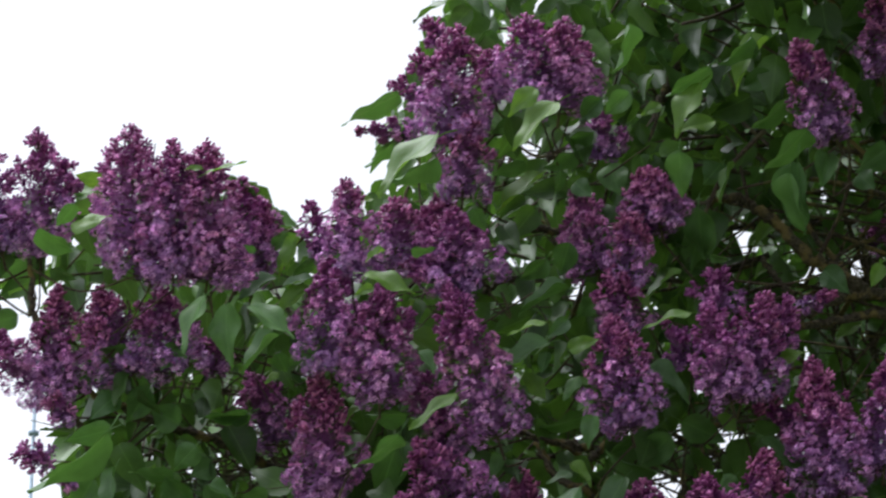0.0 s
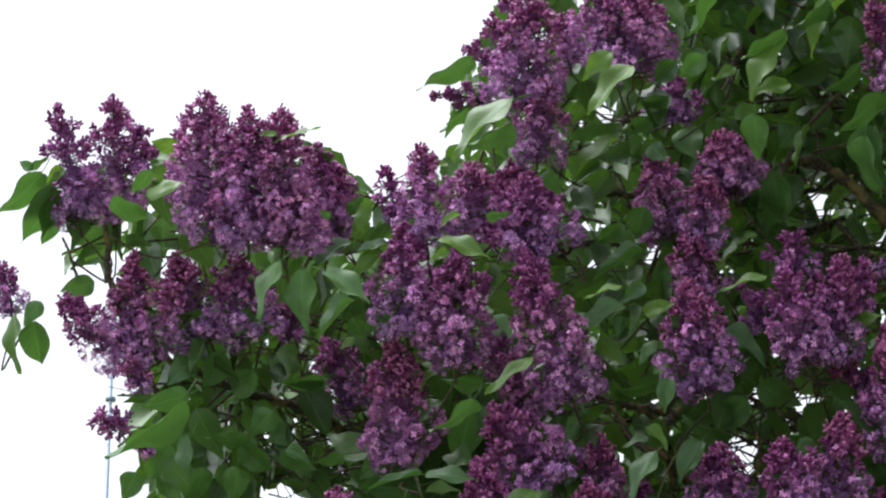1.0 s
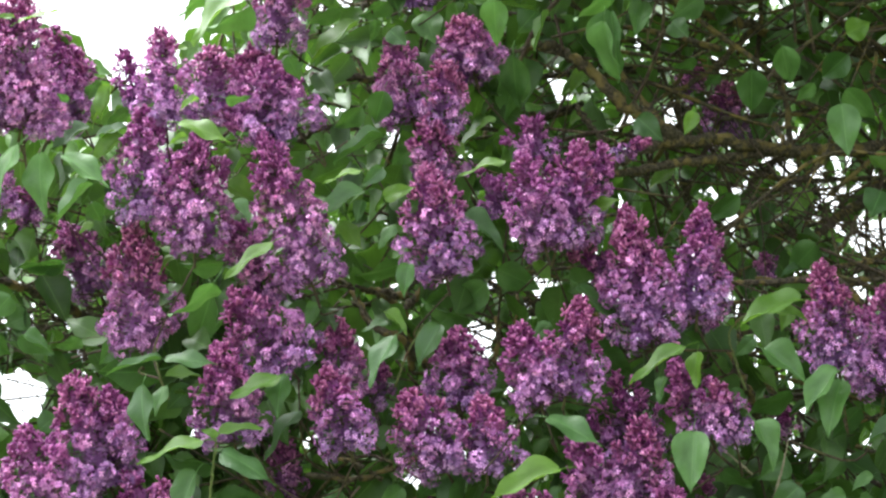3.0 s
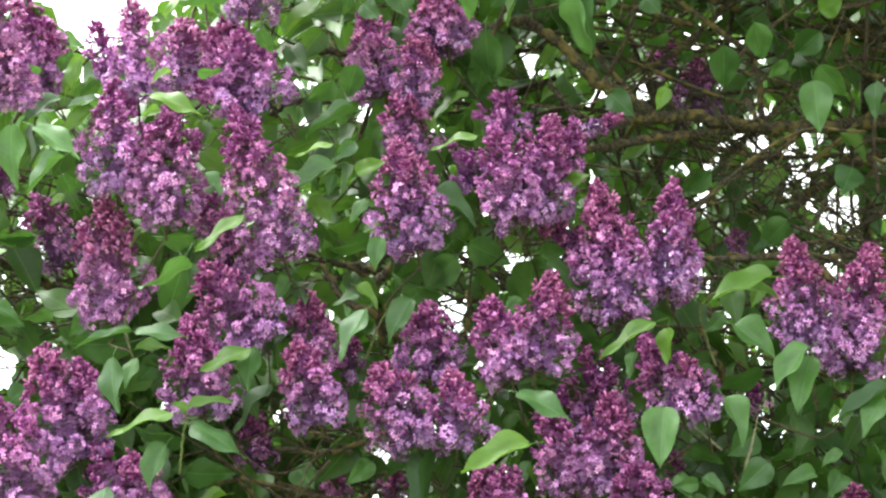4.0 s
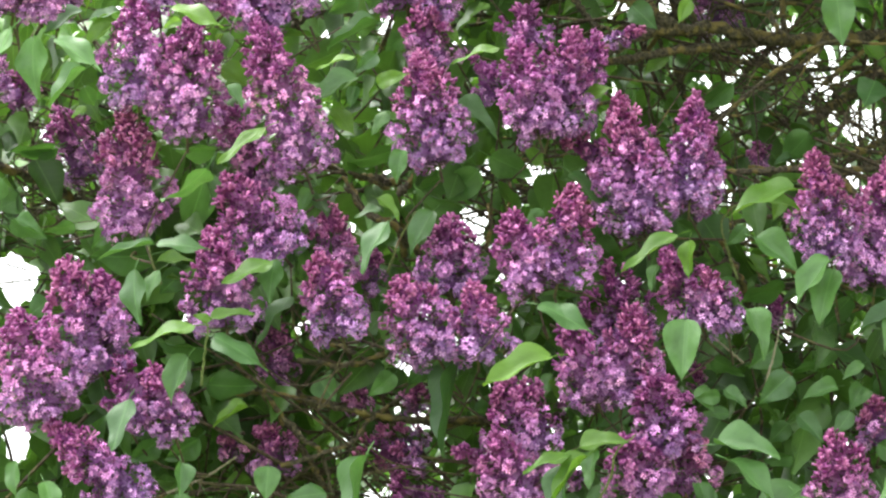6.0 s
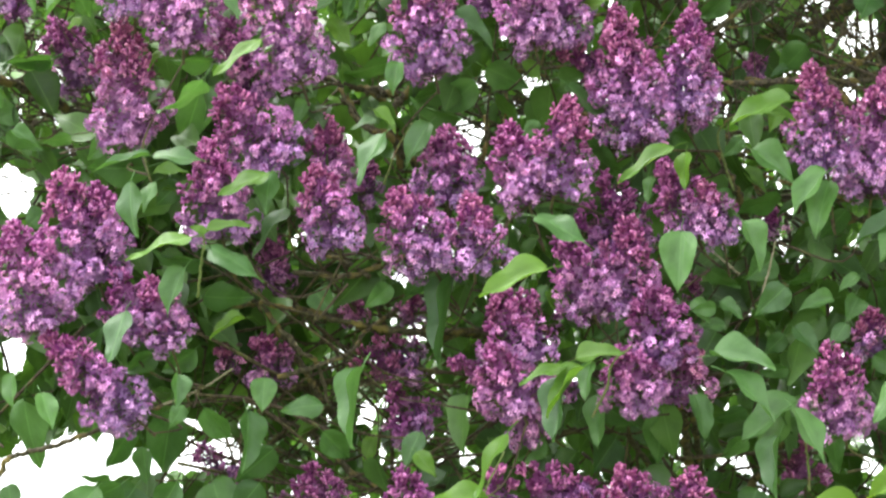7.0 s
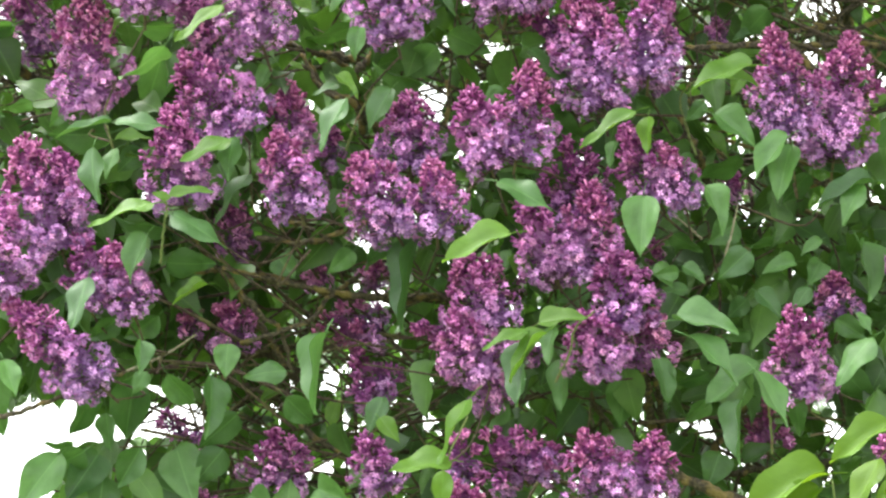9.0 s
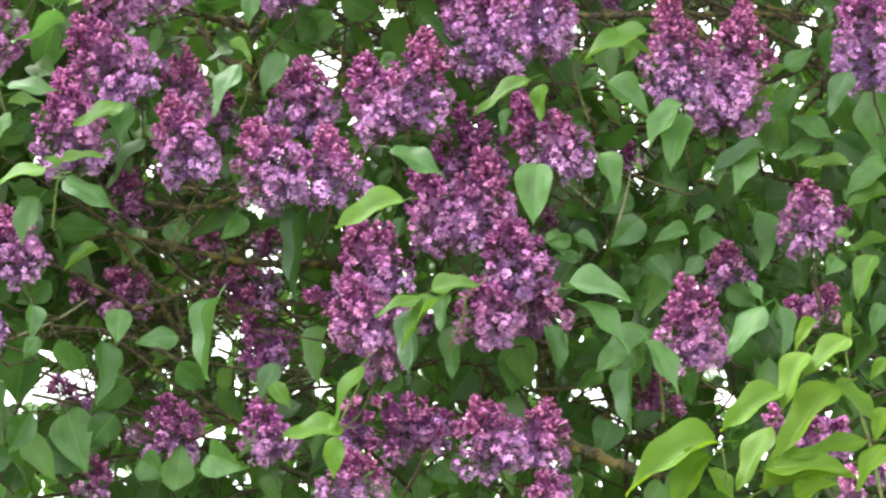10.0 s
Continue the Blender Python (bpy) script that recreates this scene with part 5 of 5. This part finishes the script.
leaf((0.768, 4.950, 2.719), (-0.019, 0.011, -0.043), 0.050, -0, green_leaf)
leaf((0.738, 4.855, 2.957), (0.043, -0.007, 0.026), 0.032, -0, green_leaf)
leaf((0.842, 5.049, 2.893), (0.060, 0.005, -0.036), 0.050, 0, green_leaf)
leaf((0.799, 4.831, 2.658), (-0.018, -0.005, -0.025), 0.032, -0, green_leaf)
leaf((0.509, 4.987, 2.799), (-0.044, -0.006, -0.035), 0.050, -0, green_leaf)
leaf((0.728, 4.977, 2.920), (0.045, -0.023, 0.035), 0.041, 0, green_leaf)
leaf((0.767, 5.041, 2.802), (-0.029, -0.020, -0.062), 0.050, 0, green_leaf)
leaf((-0.486, 5.072, 3.273), (-0.053, -0.035, -0.055), 0.043, -7, green_leaf)
leaf((-0.881, 5.002, 3.156), (-0.010, -0.021, -0.044), 0.027, 34, green_leaf)
leaf((-0.776, 4.828, 3.056), (-0.068, -0.008, -0.025), 0.041, -27, green_leaf)
leaf((-0.694, 4.952, 3.219), (-0.025, -0.015, -0.036), 0.041, -0, green_leaf)
leaf((-0.753, 5.061, 3.199), (-0.046, -0.025, 0.020), 0.051, -0, green_leaf)
leaf((-0.846, 5.082, 3.208), (0.044, -0.017, 0.027), 0.034, -0, green_leaf)
leaf((-0.026, 5.054, 3.552), (0.017, -0.013, -0.058), 0.051, -0, green_leaf)
leaf((-0.077, 4.832, 3.440), (0.025, -0.008, -0.028), 0.032, -0, green_leaf)
leaf((0.068, 5.073, 3.762), (-0.037, -0.027, -0.039), 0.051, -0, green_leaf)
leaf((0.094, 5.047, 3.731), (0.055, 0.006, 0.018), 0.050, 0, green_leaf)
leaf((0.205, 5.053, 3.235), (-0.037, -0.002, -0.055), 0.051, 0, green_leaf)
leaf((-0.704, 5.042, 3.128), (-0.045, 0.003, 0.029), 0.050, 0, green_leaf)
leaf((-0.793, 4.978, 3.156), (-0.034, -0.030, -0.045), 0.041, 0, green_leaf)
leaf((-0.664, 4.952, 3.064), (-0.034, 0.008, -0.035), 0.041, 0, green_leaf)
leaf((0.311, 4.907, 3.509), (-0.014, -0.023, -0.068), 0.038, 0, green_leaf)
leaf((0.417, 5.077, 3.583), (-0.056, -0.027, -0.052), 0.047, -24, green_leaf)
leaf((0.366, 5.015, 3.516), (0.021, -0.020, -0.031), 0.038, -0, green_leaf)
leaf((0.679, 5.006, 3.226), (-0.020, -0.026, -0.046), 0.050, -0, green_leaf)
leaf((0.154, 5.087, 3.567), (-0.028, -0.017, -0.038), 0.051, 0, green_leaf)
leaf((0.615, 4.808, 3.414), (0.035, 0.002, 0.018), 0.040, 0, young_leaf)
leaf((0.304, 4.969, 3.340), (0.034, -0.010, -0.038), 0.041, -0, green_leaf)
leaf((0.380, 4.815, 3.294), (-0.018, 0.001, -0.036), 0.024, 0, young_leaf)

# ---- the dense inside of the crown: countless leaves and twigs ----
CROWN = [(-0.29, 3.91), (-0.34, 3.75), (-0.39, 3.64), (-0.40, 3.55), (-0.45, 3.50), (-0.52, 3.42), (-0.58, 3.52), (-0.64, 3.57),
         (-0.79, 3.58), (-0.95, 3.57), (-1.01, 3.50), (-1.05, 3.40), (-0.95, 3.29), (-0.89, 3.19), (-0.87, 3.07), (-0.85, 2.95),
         (-0.90, 2.56), (-0.75, 1.2), (1.51, 1.2), (1.73, 3.53), (0.87, 4.28), (0.13, 4.40)]
HOLES = []


def gap(x, z, rx, rz):
    """An opening in the foliage through which the sky shows."""
    HOLES.append((x, z, rx, rz))


gap(-0.66, 2.95, 0.036, 0.044)
gap(-0.65, 2.69, 0.029, 0.029)
gap(-0.63, 2.46, 0.098, 0.068)
gap(-0.55, 2.52, 0.102, 0.032)
gap(-0.45, 2.52, 0.047, 0.017)
gap(-0.39, 2.53, 0.019, 0.027)
gap(-1.04, 3.25, 0.093, 0.076)
gap(0.04, 3.02, 0.014, 0.015)
gap(-0.40, 2.87, 0.017, 0.011)
gap(-0.12, 2.46, 0.018, 0.007)
gap(-0.11, 2.58, 0.013, 0.005)
gap(0.04, 2.52, 0.015, 0.008)
gap(-0.36, 2.58, 0.005, 0.013)
gap(-0.27, 2.54, 0.015, 0.007)
gap(-0.60, 3.07, 0.019, 0.005)
gap(0.64, 3.10, 0.011, 0.011)
gap(0.13, 3.10, 0.017, 0.006)
gap(-0.21, 2.87, 0.007, 0.005)
gap(-0.06, 2.81, 0.008, 0.005)
gap(-0.15, 2.50, 0.009, 0.005)
gap(-0.31, 2.72, 0.006, 0.004)
gap(0.54, 2.83, 0.005, 0.005)
gap(0.59, 2.68, 0.005, 0.004)
gap(0.23, 3.10, 0.005, 0.009)
gap(-0.19, 3.59, 0.007, 0.006)
gap(-0.15, 3.60, 0.013, 0.013)
gap(-0.17, 3.33, 0.006, 0.012)
gap(-0.08, 3.36, 0.020, 0.015)
gap(0.18, 3.45, 0.017, 0.020)
gap(0.22, 3.40, 0.015, 0.013)
gap(0.15, 3.11, 0.020, 0.009)
gap(-0.34, 3.30, 0.004, 0.011)
gap(-0.33, 3.30, 0.014, 0.004)
gap(0.08, 3.69, 0.003, 0.003)
gap(-0.83, 3.24, 0.021, 0.010)
gap(-0.82, 3.18, 0.017, 0.010)
gap(-0.76, 3.09, 0.013, 0.009)
gap(-0.70, 3.07, 0.009, 0.014)
gap(-0.65, 2.99, 0.015, 0.011)
gap(-0.65, 3.07, 0.010, 0.006)
gap(-0.57, 3.00, 0.011, 0.011)
gap(-0.86, 3.33, 0.013, 0.013)
gap(0.61, 3.26, 0.012, 0.008)
gap(0.68, 3.19, 0.009, 0.009)
gap(0.50, 3.48, 0.012, 0.005)
gap(0.45, 3.27, 0.009, 0.004)
gap(0.38, 3.39, 0.002, 0.003)
gap(0.59, 3.18, 0.004, 0.002)
gap(0.54, 3.31, 0.003, 0.003)
gap(0.42, 3.43, 0.005, 0.003)
gap(0.22, 3.46, 0.002, 0.002)
gap(0.82, 3.09, 0.014, 0.008)
gap(0.76, 3.05, 0.008, 0.008)
gap(0.86, 2.94, 0.010, 0.005)
gap(0.86, 2.87, 0.011, 0.003)
gap(0.72, 2.68, 0.008, 0.005)
gap(0.76, 2.69, 0.005, 0.005)
gap(0.65, 2.40, 0.008, 0.005)
gap(0.491, 3.483, 0.011, 0.012)
gap(0.450, 3.462, 0.005, 0.011)
gap(0.527, 3.473, 0.011, 0.007)
gap(0.365, 3.398, 0.005, 0.005)
gap(0.403, 3.391, 0.005, 0.007)
gap(0.692, 3.411, 0.007, 0.008)
gap(0.429, 3.262, 0.012, 0.009)
gap(0.480, 3.293, 0.012, 0.011)
gap(0.469, 3.268, 0.012, 0.007)
gap(0.535, 3.306, 0.008, 0.008)
gap(0.621, 3.301, 0.005, 0.004)
gap(0.636, 3.277, 0.006, 0.006)
gap(0.576, 3.264, 0.007, 0.004)
gap(0.599, 3.251, 0.012, 0.006)
gap(0.628, 3.249, 0.012, 0.007)
gap(0.587, 3.221, 0.011, 0.011)
gap(0.606, 3.195, 0.018, 0.005)
gap(0.450, 3.199, 0.008, 0.008)
gap(0.668, 3.194, 0.005, 0.007)
gap(0.696, 3.203, 0.007, 0.008)
gap(0.373, 3.211, 0.006, 0.006)
gap(0.047, 3.034, 0.014, 0.021)
gap(0.060, 3.014, 0.014, 0.021)
gap(0.086, 2.997, 0.011, 0.009)
gap(0.073, 3.113, 0.008, 0.013)
gap(0.165, 3.110, 0.011, 0.008)
gap(0.136, 3.089, 0.012, 0.007)
gap(0.101, 3.083, 0.009, 0.005)
gap(0.182, 3.066, 0.006, 0.011)
gap(0.245, 3.099, 0.006, 0.011)
gap(-0.005, 3.125, 0.005, 0.005)
gap(-0.074, 3.108, 0.005, 0.007)
gap(0.652, 3.173, 0.007, 0.011)
gap(0.653, 3.099, 0.009, 0.011)
gap(0.448, 3.098, 0.004, 0.012)
gap(0.445, 3.029, 0.006, 0.009)
gap(0.480, 3.022, 0.012, 0.007)
gap(-0.048, 2.802, 0.009, 0.011)
gap(-0.036, 2.715, 0.016, 0.009)
gap(-0.053, 2.580, 0.019, 0.007)
gap(0.478, 2.492, 0.009, 0.018)
gap(0.527, 2.474, 0.010, 0.008)
gap(0.662, 2.496, 0.023, 0.012)
gap(0.658, 2.390, 0.016, 0.008)
gap(0.701, 2.372, 0.008, 0.005)
gap(-0.400, 2.892, 0.016, 0.011)
gap(-0.571, 2.973, 0.011, 0.009)
gap(-0.325, 3.042, 0.006, 0.011)
gap(-0.457, 2.890, 0.004, 0.010)
gap(-0.321, 2.525, 0.050, 0.018)
gap(-0.369, 2.584, 0.009, 0.011)
gap(-0.113, 2.602, 0.018, 0.006)
gap(-0.613, 3.181, 0.006, 0.004)
gap(-0.616, 3.075, 0.011, 0.005)
gap(-0.647, 3.080, 0.009, 0.005)
gap(-0.576, 3.014, 0.008, 0.005)
gap(-0.639, 3.158, 0.007, 0.004)
gap(-0.586, 3.125, 0.007, 0.004)
gap(-0.071, 3.372, 0.016, 0.013)
gap(-0.171, 3.334, 0.009, 0.015)
gap(-0.312, 3.304, 0.006, 0.012)


behind = [tuple((p + 0.5 * l * u)[[0, 2]]) for p, u, l in stalks if p[1] > 5.04]


def in_crown(x, y, z):
    """Whether a place, seen from where one stands before the bush, lies within the crown's outline."""
    k = 5.1 / y
    px, pz = x * k, 1.6 + (z - 1.6) * k
    inside = False
    for (x0, z0), (x1, z1) in zip(CROWN, CROWN[1:] + CROWN[:1]):
        if (z0 > pz) != (z1 > pz) and px < x0 + (pz - z0) / (z1 - z0) * (x1 - x0):
            inside = not inside
    if y < 5.2 and any((x - a) ** 2 + (z - c) ** 2 < 0.0036 for a, c in behind):
        return False
    return inside and all(((px - a) / (c + 0.005)) ** 2 + ((pz - b) / (d + 0.005)) ** 2 > 1 for a, b, c, d in HOLES)


def clear(x, y, z):
    """Whether a place keeps out of the wide openings at the crown's edge."""
    k = 5.1 / y
    return all(((x * k - a) / c) ** 2 + ((1.6 + (z - 1.6) * k - b) / d) ** 2 > 1 for a, b, c, d in HOLES[:7])


def shows_sky(x, y, z, margin):
    """Whether a place stands before one of the small openings."""
    k = 5.1 / y
    px, pz = x * k, 1.6 + (z - 1.6) * k
    return any(((px - a) / (c + margin)) ** 2 + ((pz - b) / (d + margin)) ** 2 < 1 for a, b, c, d in HOLES[7:] if c > 0.0045)


def joined_leaves(layers, seed):
    rs = np.random.RandomState(seed)
    shapes = [leaf_arrays(40 + k, 7, 3, False) for k in range(6)]
    verts, quads, uvs, n, made = [], [], [], 0, 0
    for count, x0, x1, y0, y1, z0, z1 in layers:
        made = 0
        while made < count:
            x, y, z = rs.uniform(x0, x1), rs.uniform(y0, y1), rs.uniform(z0, z1)
            if not in_crown(x, y, z) or ((y < 5.35 or (y < 5.6 and x < 0)) and ((x - 0.75) ** 2 / 0.36 + (z - 3.35) ** 2 / 0.12 < 1 or (x + 0.18) ** 2 / 0.04 + (z - 2.64) ** 2 / 0.017 < 1)):
                continue
            # the back of the crown is rounded
            if y > 5.4 and ((x - 0.4) / 1.8) ** 2 + ((y - 6.1) / 1.6) ** 2 + (max(0, z - 3.4) / 1.6) ** 2 + (max(0, 2.1 - z) / 0.9) ** 2 > 1.15:
                continue
            if x * 5.1 / y < (-0.57 if z < 2.75 else -0.68) and (y > 6.3 or (y > 5.2 and rs.uniform() < 0.35)):
                continue
            if 5.2 < y < 6.3 and x > 0.28 and 2.98 < z < 3.75 and rs.uniform() < 0.35:
                continue
            if y < 5.9 and (x * 5.1 / y + 0.60) ** 2 / 0.0130 + (1.6 + (z - 1.6) * 5.1 / y - 3.11) ** 2 / 0.0090 < 1 and rs.uniform() < 0.8:
                continue
            if y < 5.5 and -0.45 < x < 0.3 and 2.42 < z < 2.76 and rs.uniform() < 0.5:
                continue
            sv, sf, su = shapes[rs.randint(6)]
            length = rs.uniform(0.050, 0.090) * (1.0 if y < 5.7 else 0.9)
            axis = Vector((rs.normal(0, 0.55), rs.normal(-0.15, 0.45), rs.normal(-0.65, 0.5)))
            tip = np.array((x, y, z)) + length * np.array(axis.normalized())
            here = np.array((x, y, z))
            if not (clear(*tip) and clear(*(0.5 * (tip + here)))):
                continue
            if shows_sky(*(0.65 * here + 0.35 * tip), 0.002) or shows_sky(*(0.3 * here + 0.7 * tip), 0.001) or shows_sky(*tip, -0.003):
                continue
            m = np.array(frame_along(axis, (rs.normal(0, 0.6), -0.6 + rs.normal(0, 0.7), 0.6), rs.normal(0, 42)))
            verts.append((sv * (length * rs.uniform(0.52, 0.68), length, length)) @ m.T + (x, y, z) - np.array(bush.location))
            quads.append(sf[0] + n), uvs.append(su)
            n += len(sv)
            made += 1
    return quick_mesh("foliage", np.vstack(verts), [np.vstack(quads)], np.vstack(uvs))


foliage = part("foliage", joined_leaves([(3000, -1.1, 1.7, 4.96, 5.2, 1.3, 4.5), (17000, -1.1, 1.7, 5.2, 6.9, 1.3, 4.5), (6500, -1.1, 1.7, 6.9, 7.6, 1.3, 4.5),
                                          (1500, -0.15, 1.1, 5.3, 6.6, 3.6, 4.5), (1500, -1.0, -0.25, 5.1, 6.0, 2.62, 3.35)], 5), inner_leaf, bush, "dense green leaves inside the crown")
foliage["kind"] = "stuff"


def joined_twigs(count, seed):
    rs = np.random.RandomState(seed)
    rods = []
    nodes = np.vstack(limb_lines)
    for base, up, length in stalks:
        b = base - up * 0.12 * length
        far = np.linalg.norm((nodes - b) * (1.0, 0.7, 1.0), axis=1) + 0.6 * np.maximum(0, nodes[:, 2] - b[2]) + 2.0 * np.maximum(0, b[1] + 0.03 - nodes[:, 1])
        near = [nodes[k] for k in far.argsort()[:45]]
        rs.shuffle(near)
        d = next((p for p in near if all(in_crown(*(b + k * (p - b))) for k in (0.25, 0.4, 0.55, 0.7, 0.85))), None)
        if d is None or np.linalg.norm(d - b) > 0.26:
            d = b - 0.25 * length * up + np.array([0.0, 0.02, 0.0])
        c = 0.5 * (b + d) + np.array([rs.normal(0, 0.025), 0.02, rs.normal(-0.03, 0.02)])
        rods.append(tube(smooth_line([b, c, d], 4), 0.0014, 0.0022, 5))
    for gx, gz, rx, rz in HOLES[7:]:
        for _ in range(4):
            y = rs.uniform(5.15, 5.5)
            p = np.array([(gx + rs.normal(0, 0.03)) * y / 5.1, y, 1.6 + (gz + rs.normal(0, 0.03) - 1.6) * y / 5.1])
            way = np.array([rs.normal(0, 1), rs.normal(0, 0.3), rs.normal(0, 0.8)])
            way *= rs.uniform(0.05, 0.13) / np.linalg.norm(way)
            rods.append(tube(smooth_line([p - way, p + rs.normal(0, 0.006, 3), p + way], 4), 0.0017, 0.0008, 5))
    while len(rods) < count:
        x, y, z = rs.uniform(-0.95, 1.15), rs.uniform(5.02, 5.7), rs.uniform(2.1, 3.9)
        if not in_crown(x, y, z):
            continue
        p = np.array([x, y, z])
        way = np.array([rs.normal(-0.25, 0.8), rs.normal(0, 0.25), rs.normal(0.25, 0.6)])
        way *= rs.uniform(0.12, 0.34) / np.linalg.norm(way)
        q = p + way * 0.5 + rs.normal(0, 0.02, 3)
        r = rs.uniform(0.0010, 0.0030)
        if all(in_crown(*(p + k * way)) and clear(*(p + k * way)) for k in (0.0, 0.25, 0.5, 0.75, 1.0)):
            rods.append(tube(smooth_line([p, q, p + way], 4), r * 1.5, r, 5))
    v, f = join_tubes(rods)
    return quick_mesh("twigs", v - np.array(bush.location), f)


# the crown's top hangs forward over the face of the bush
def joined_top(count, seed):
    rs = np.random.RandomState(seed)
    shapes = [leaf_arrays(60 + k, 5, 3, False) for k in range(4)]
    verts, quads, uvs, n = [], [], [], 0
    for _ in range(count):
        x, y = rs.uniform(0.0, 1.8), rs.uniform(3.8, 5.5)
        if y < 4.3 + 0.45 * math.sin(4.1 * x + 0.6) - 0.2 * rs.uniform():
            continue
        z = 1.6 + 0.50 * y + rs.uniform(0.0, 0.4) * (0.5 + 0.5 * math.sin(2.9 * x + 1.7 * y))
        sv, sf, su = shapes[rs.randint(4)]
        length = rs.uniform(0.06, 0.10)
        m = np.array(frame_along((rs.normal(0, 0.5), rs.normal(-0.5, 0.4), rs.normal(-0.5, 0.4)), (rs.normal(0, 0.3), -0.3, 1.0), rs.normal(0, 25)))
        verts.append((sv * (length * 0.7, length, length)) @ m.T + (x, y, z) - np.array(bush.location))
        quads.append(sf[0] + n), uvs.append(su)
        n += len(sv)
    return quick_mesh("crown_top", np.vstack(verts), [np.vstack(quads)], np.vstack(uvs))


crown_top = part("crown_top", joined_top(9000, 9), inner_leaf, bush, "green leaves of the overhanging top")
crown_top["kind"] = "stuff"


def joined_branchlets(count, seed, low, high, thick, edge=-0.5):
    rs = np.random.RandomState(seed)
    rods = []
    while len(rods) < count:
        p = rs.uniform(low, high)
        way = np.array([rs.choice((-1, -1, 1)) * rs.uniform(0.4, 1.0), rs.normal(0, 0.25), rs.normal(0.15, 0.4)])
        way *= rs.uniform(0.15, 0.5) / np.linalg.norm(way)
        bend = 0.16 * np.linalg.norm(way)
        mid = p + 0.5 * way + np.array([rs.normal(0, bend), rs.normal(0, 0.02), rs.normal(-0.015, bend)])
        if p[0] + way[0] < edge or not all(clear(*(p + k * way)) for k in (0.3, 0.6, 0.8, 1.0)):
            continue
        r = thick * rs.uniform(0.375, 1.0)
        rods.append(tube(smooth_line([p, mid, p + way], 5), r, r * 0.55, 6, 0.12, len(rods)))
    v, f = join_tubes(rods)
    return quick_mesh("branchlets", v - np.array(bush.location), f)


branchlets = part("branchlet_tangle", joined_branchlets(175, 21, (0.2, 5.15, 2.95), (1.15, 5.8, 3.75), 0.0056), bark, bush, "lichen-covered bare branchlets")
branchlets["kind"] = "stuff"
low_branchlets = part("branchlet_tangle", joined_branchlets(120, 22, (-0.45, 5.02, 2.38), (0.45, 5.4, 2.80), 0.0036), twig_bark, bush, "bare reddish brown branchlets")
low_branchlets["kind"] = "stuff"
side_branchlets = part("branchlet_tangle", joined_branchlets(110, 23, (-0.74, 5.10, 2.98), (-0.45, 5.5, 3.28), 0.0026, -0.82), twig_bark, bush, "thin bare greyish brown twigs")
side_branchlets["kind"] = "stuff"

twigs = part("twig_tangle", joined_twigs(1300, 11), twig_bark, bush, "thin dark twigs")
twigs["kind"] = "stuff"

# ---- a young shrub with fresh leaves before the lilac ----
sprig = thing("young_shrub", (1.0, 4.45, 0), "young shrub with fresh bright green leaves beside the lilac", "shrub")


def sprig_leaf(base, axis, width, turn):
    return put_leaf(sprig, base, axis, width, turn, bright_leaf)


def sprig_stem(r0, r1, *points):
    v, q, c = tube(smooth_line(points, 8) - np.array(sprig.location), r0, r1, 7, 0.05)
    return part("stem", quick_mesh("stem", v, [q, c]), green_stem, sprig)


sprig_stem(0.0045, 0.0012, (1.0, 4.45, -0.03), (0.95, 4.46, 1.2), (0.82, 4.46, 2.0), (0.775, 4.46, 2.30), (0.745, 4.44, 2.40), (0.732, 4.40, 2.48))
sprig_stem(0.003, 0.0012, (0.91, 4.45, 1.5), (0.74, 4.45, 2.0), (0.70, 4.44, 2.211), (0.68, 4.42, 2.30))
sprig_stem(0.003, 0.0012, (0.94, 4.45, 1.3), (0.66, 4.45, 1.9), (0.585, 4.43, 2.16), (0.562, 4.38, 2.305))
sprig_stem(0.0016, 0.0010, (0.755, 4.44, 2.36), (0.725, 4.41, 2.41), (0.690, 4.39, 2.432))
sprig_leaf((0.552, 4.396, 2.315), (-0.123, -0.024, -0.046), 0.073, 62)
sprig_leaf((0.545, 4.392, 2.295), (-0.060, -0.014, -0.069), 0.055, 53)
sprig_leaf((0.550, 4.406, 2.282), (0.026, -0.015, -0.048), 0.034, -44)
sprig_leaf((0.676, 4.378, 2.429), (-0.042, -0.009, -0.072), 0.050, 61)
sprig_leaf((0.716, 4.384, 2.383), (-0.095, -0.015, -0.085), 0.065, 62)
sprig_leaf((0.629, 4.419, 2.337), (-0.046, -0.013, -0.085), 0.050, 62)
sprig_leaf((0.641, 4.386, 2.380), (-0.082, -0.013, -0.054), 0.053, 62)
sprig_leaf((0.623, 4.395, 2.280), (0.097, -0.053, 0.002), 0.053, -62)
sprig_leaf((0.623, 4.426, 2.258), (0.101, -0.060, 0.024), 0.048, -62)
sprig_leaf((0.751, 4.387, 2.315), (-0.101, -0.016, -0.024), 0.036, 62)
sprig_leaf((0.733, 4.379, 2.450), (-0.064, -0.008, -0.054), 0.050, 61)
sprig_leaf((0.698, 4.412, 2.480), (-0.033, -0.005, -0.039), 0.031, 51)
sprig_leaf((0.719, 4.404, 2.394), (0.054, -0.027, -0.051), 0.047, -55)
sprig_leaf((0.788, 4.407, 2.428), (-0.023, -0.003, -0.027), 0.021, 27)
sprig_leaf((0.779, 4.373, 2.354), (-0.020, -0.005, -0.042), 0.028, 40)
sprig_leaf((0.743, 4.395, 2.488), (-0.007, -0.004, -0.037), 0.012, 62)
sprig_leaf((0.774, 4.370, 2.304), (-0.045, -0.008, -0.053), 0.042, 59)
sprig_leaf((0.658, 4.385, 2.241), (0.048, -0.030, 0.017), 0.036, -47)
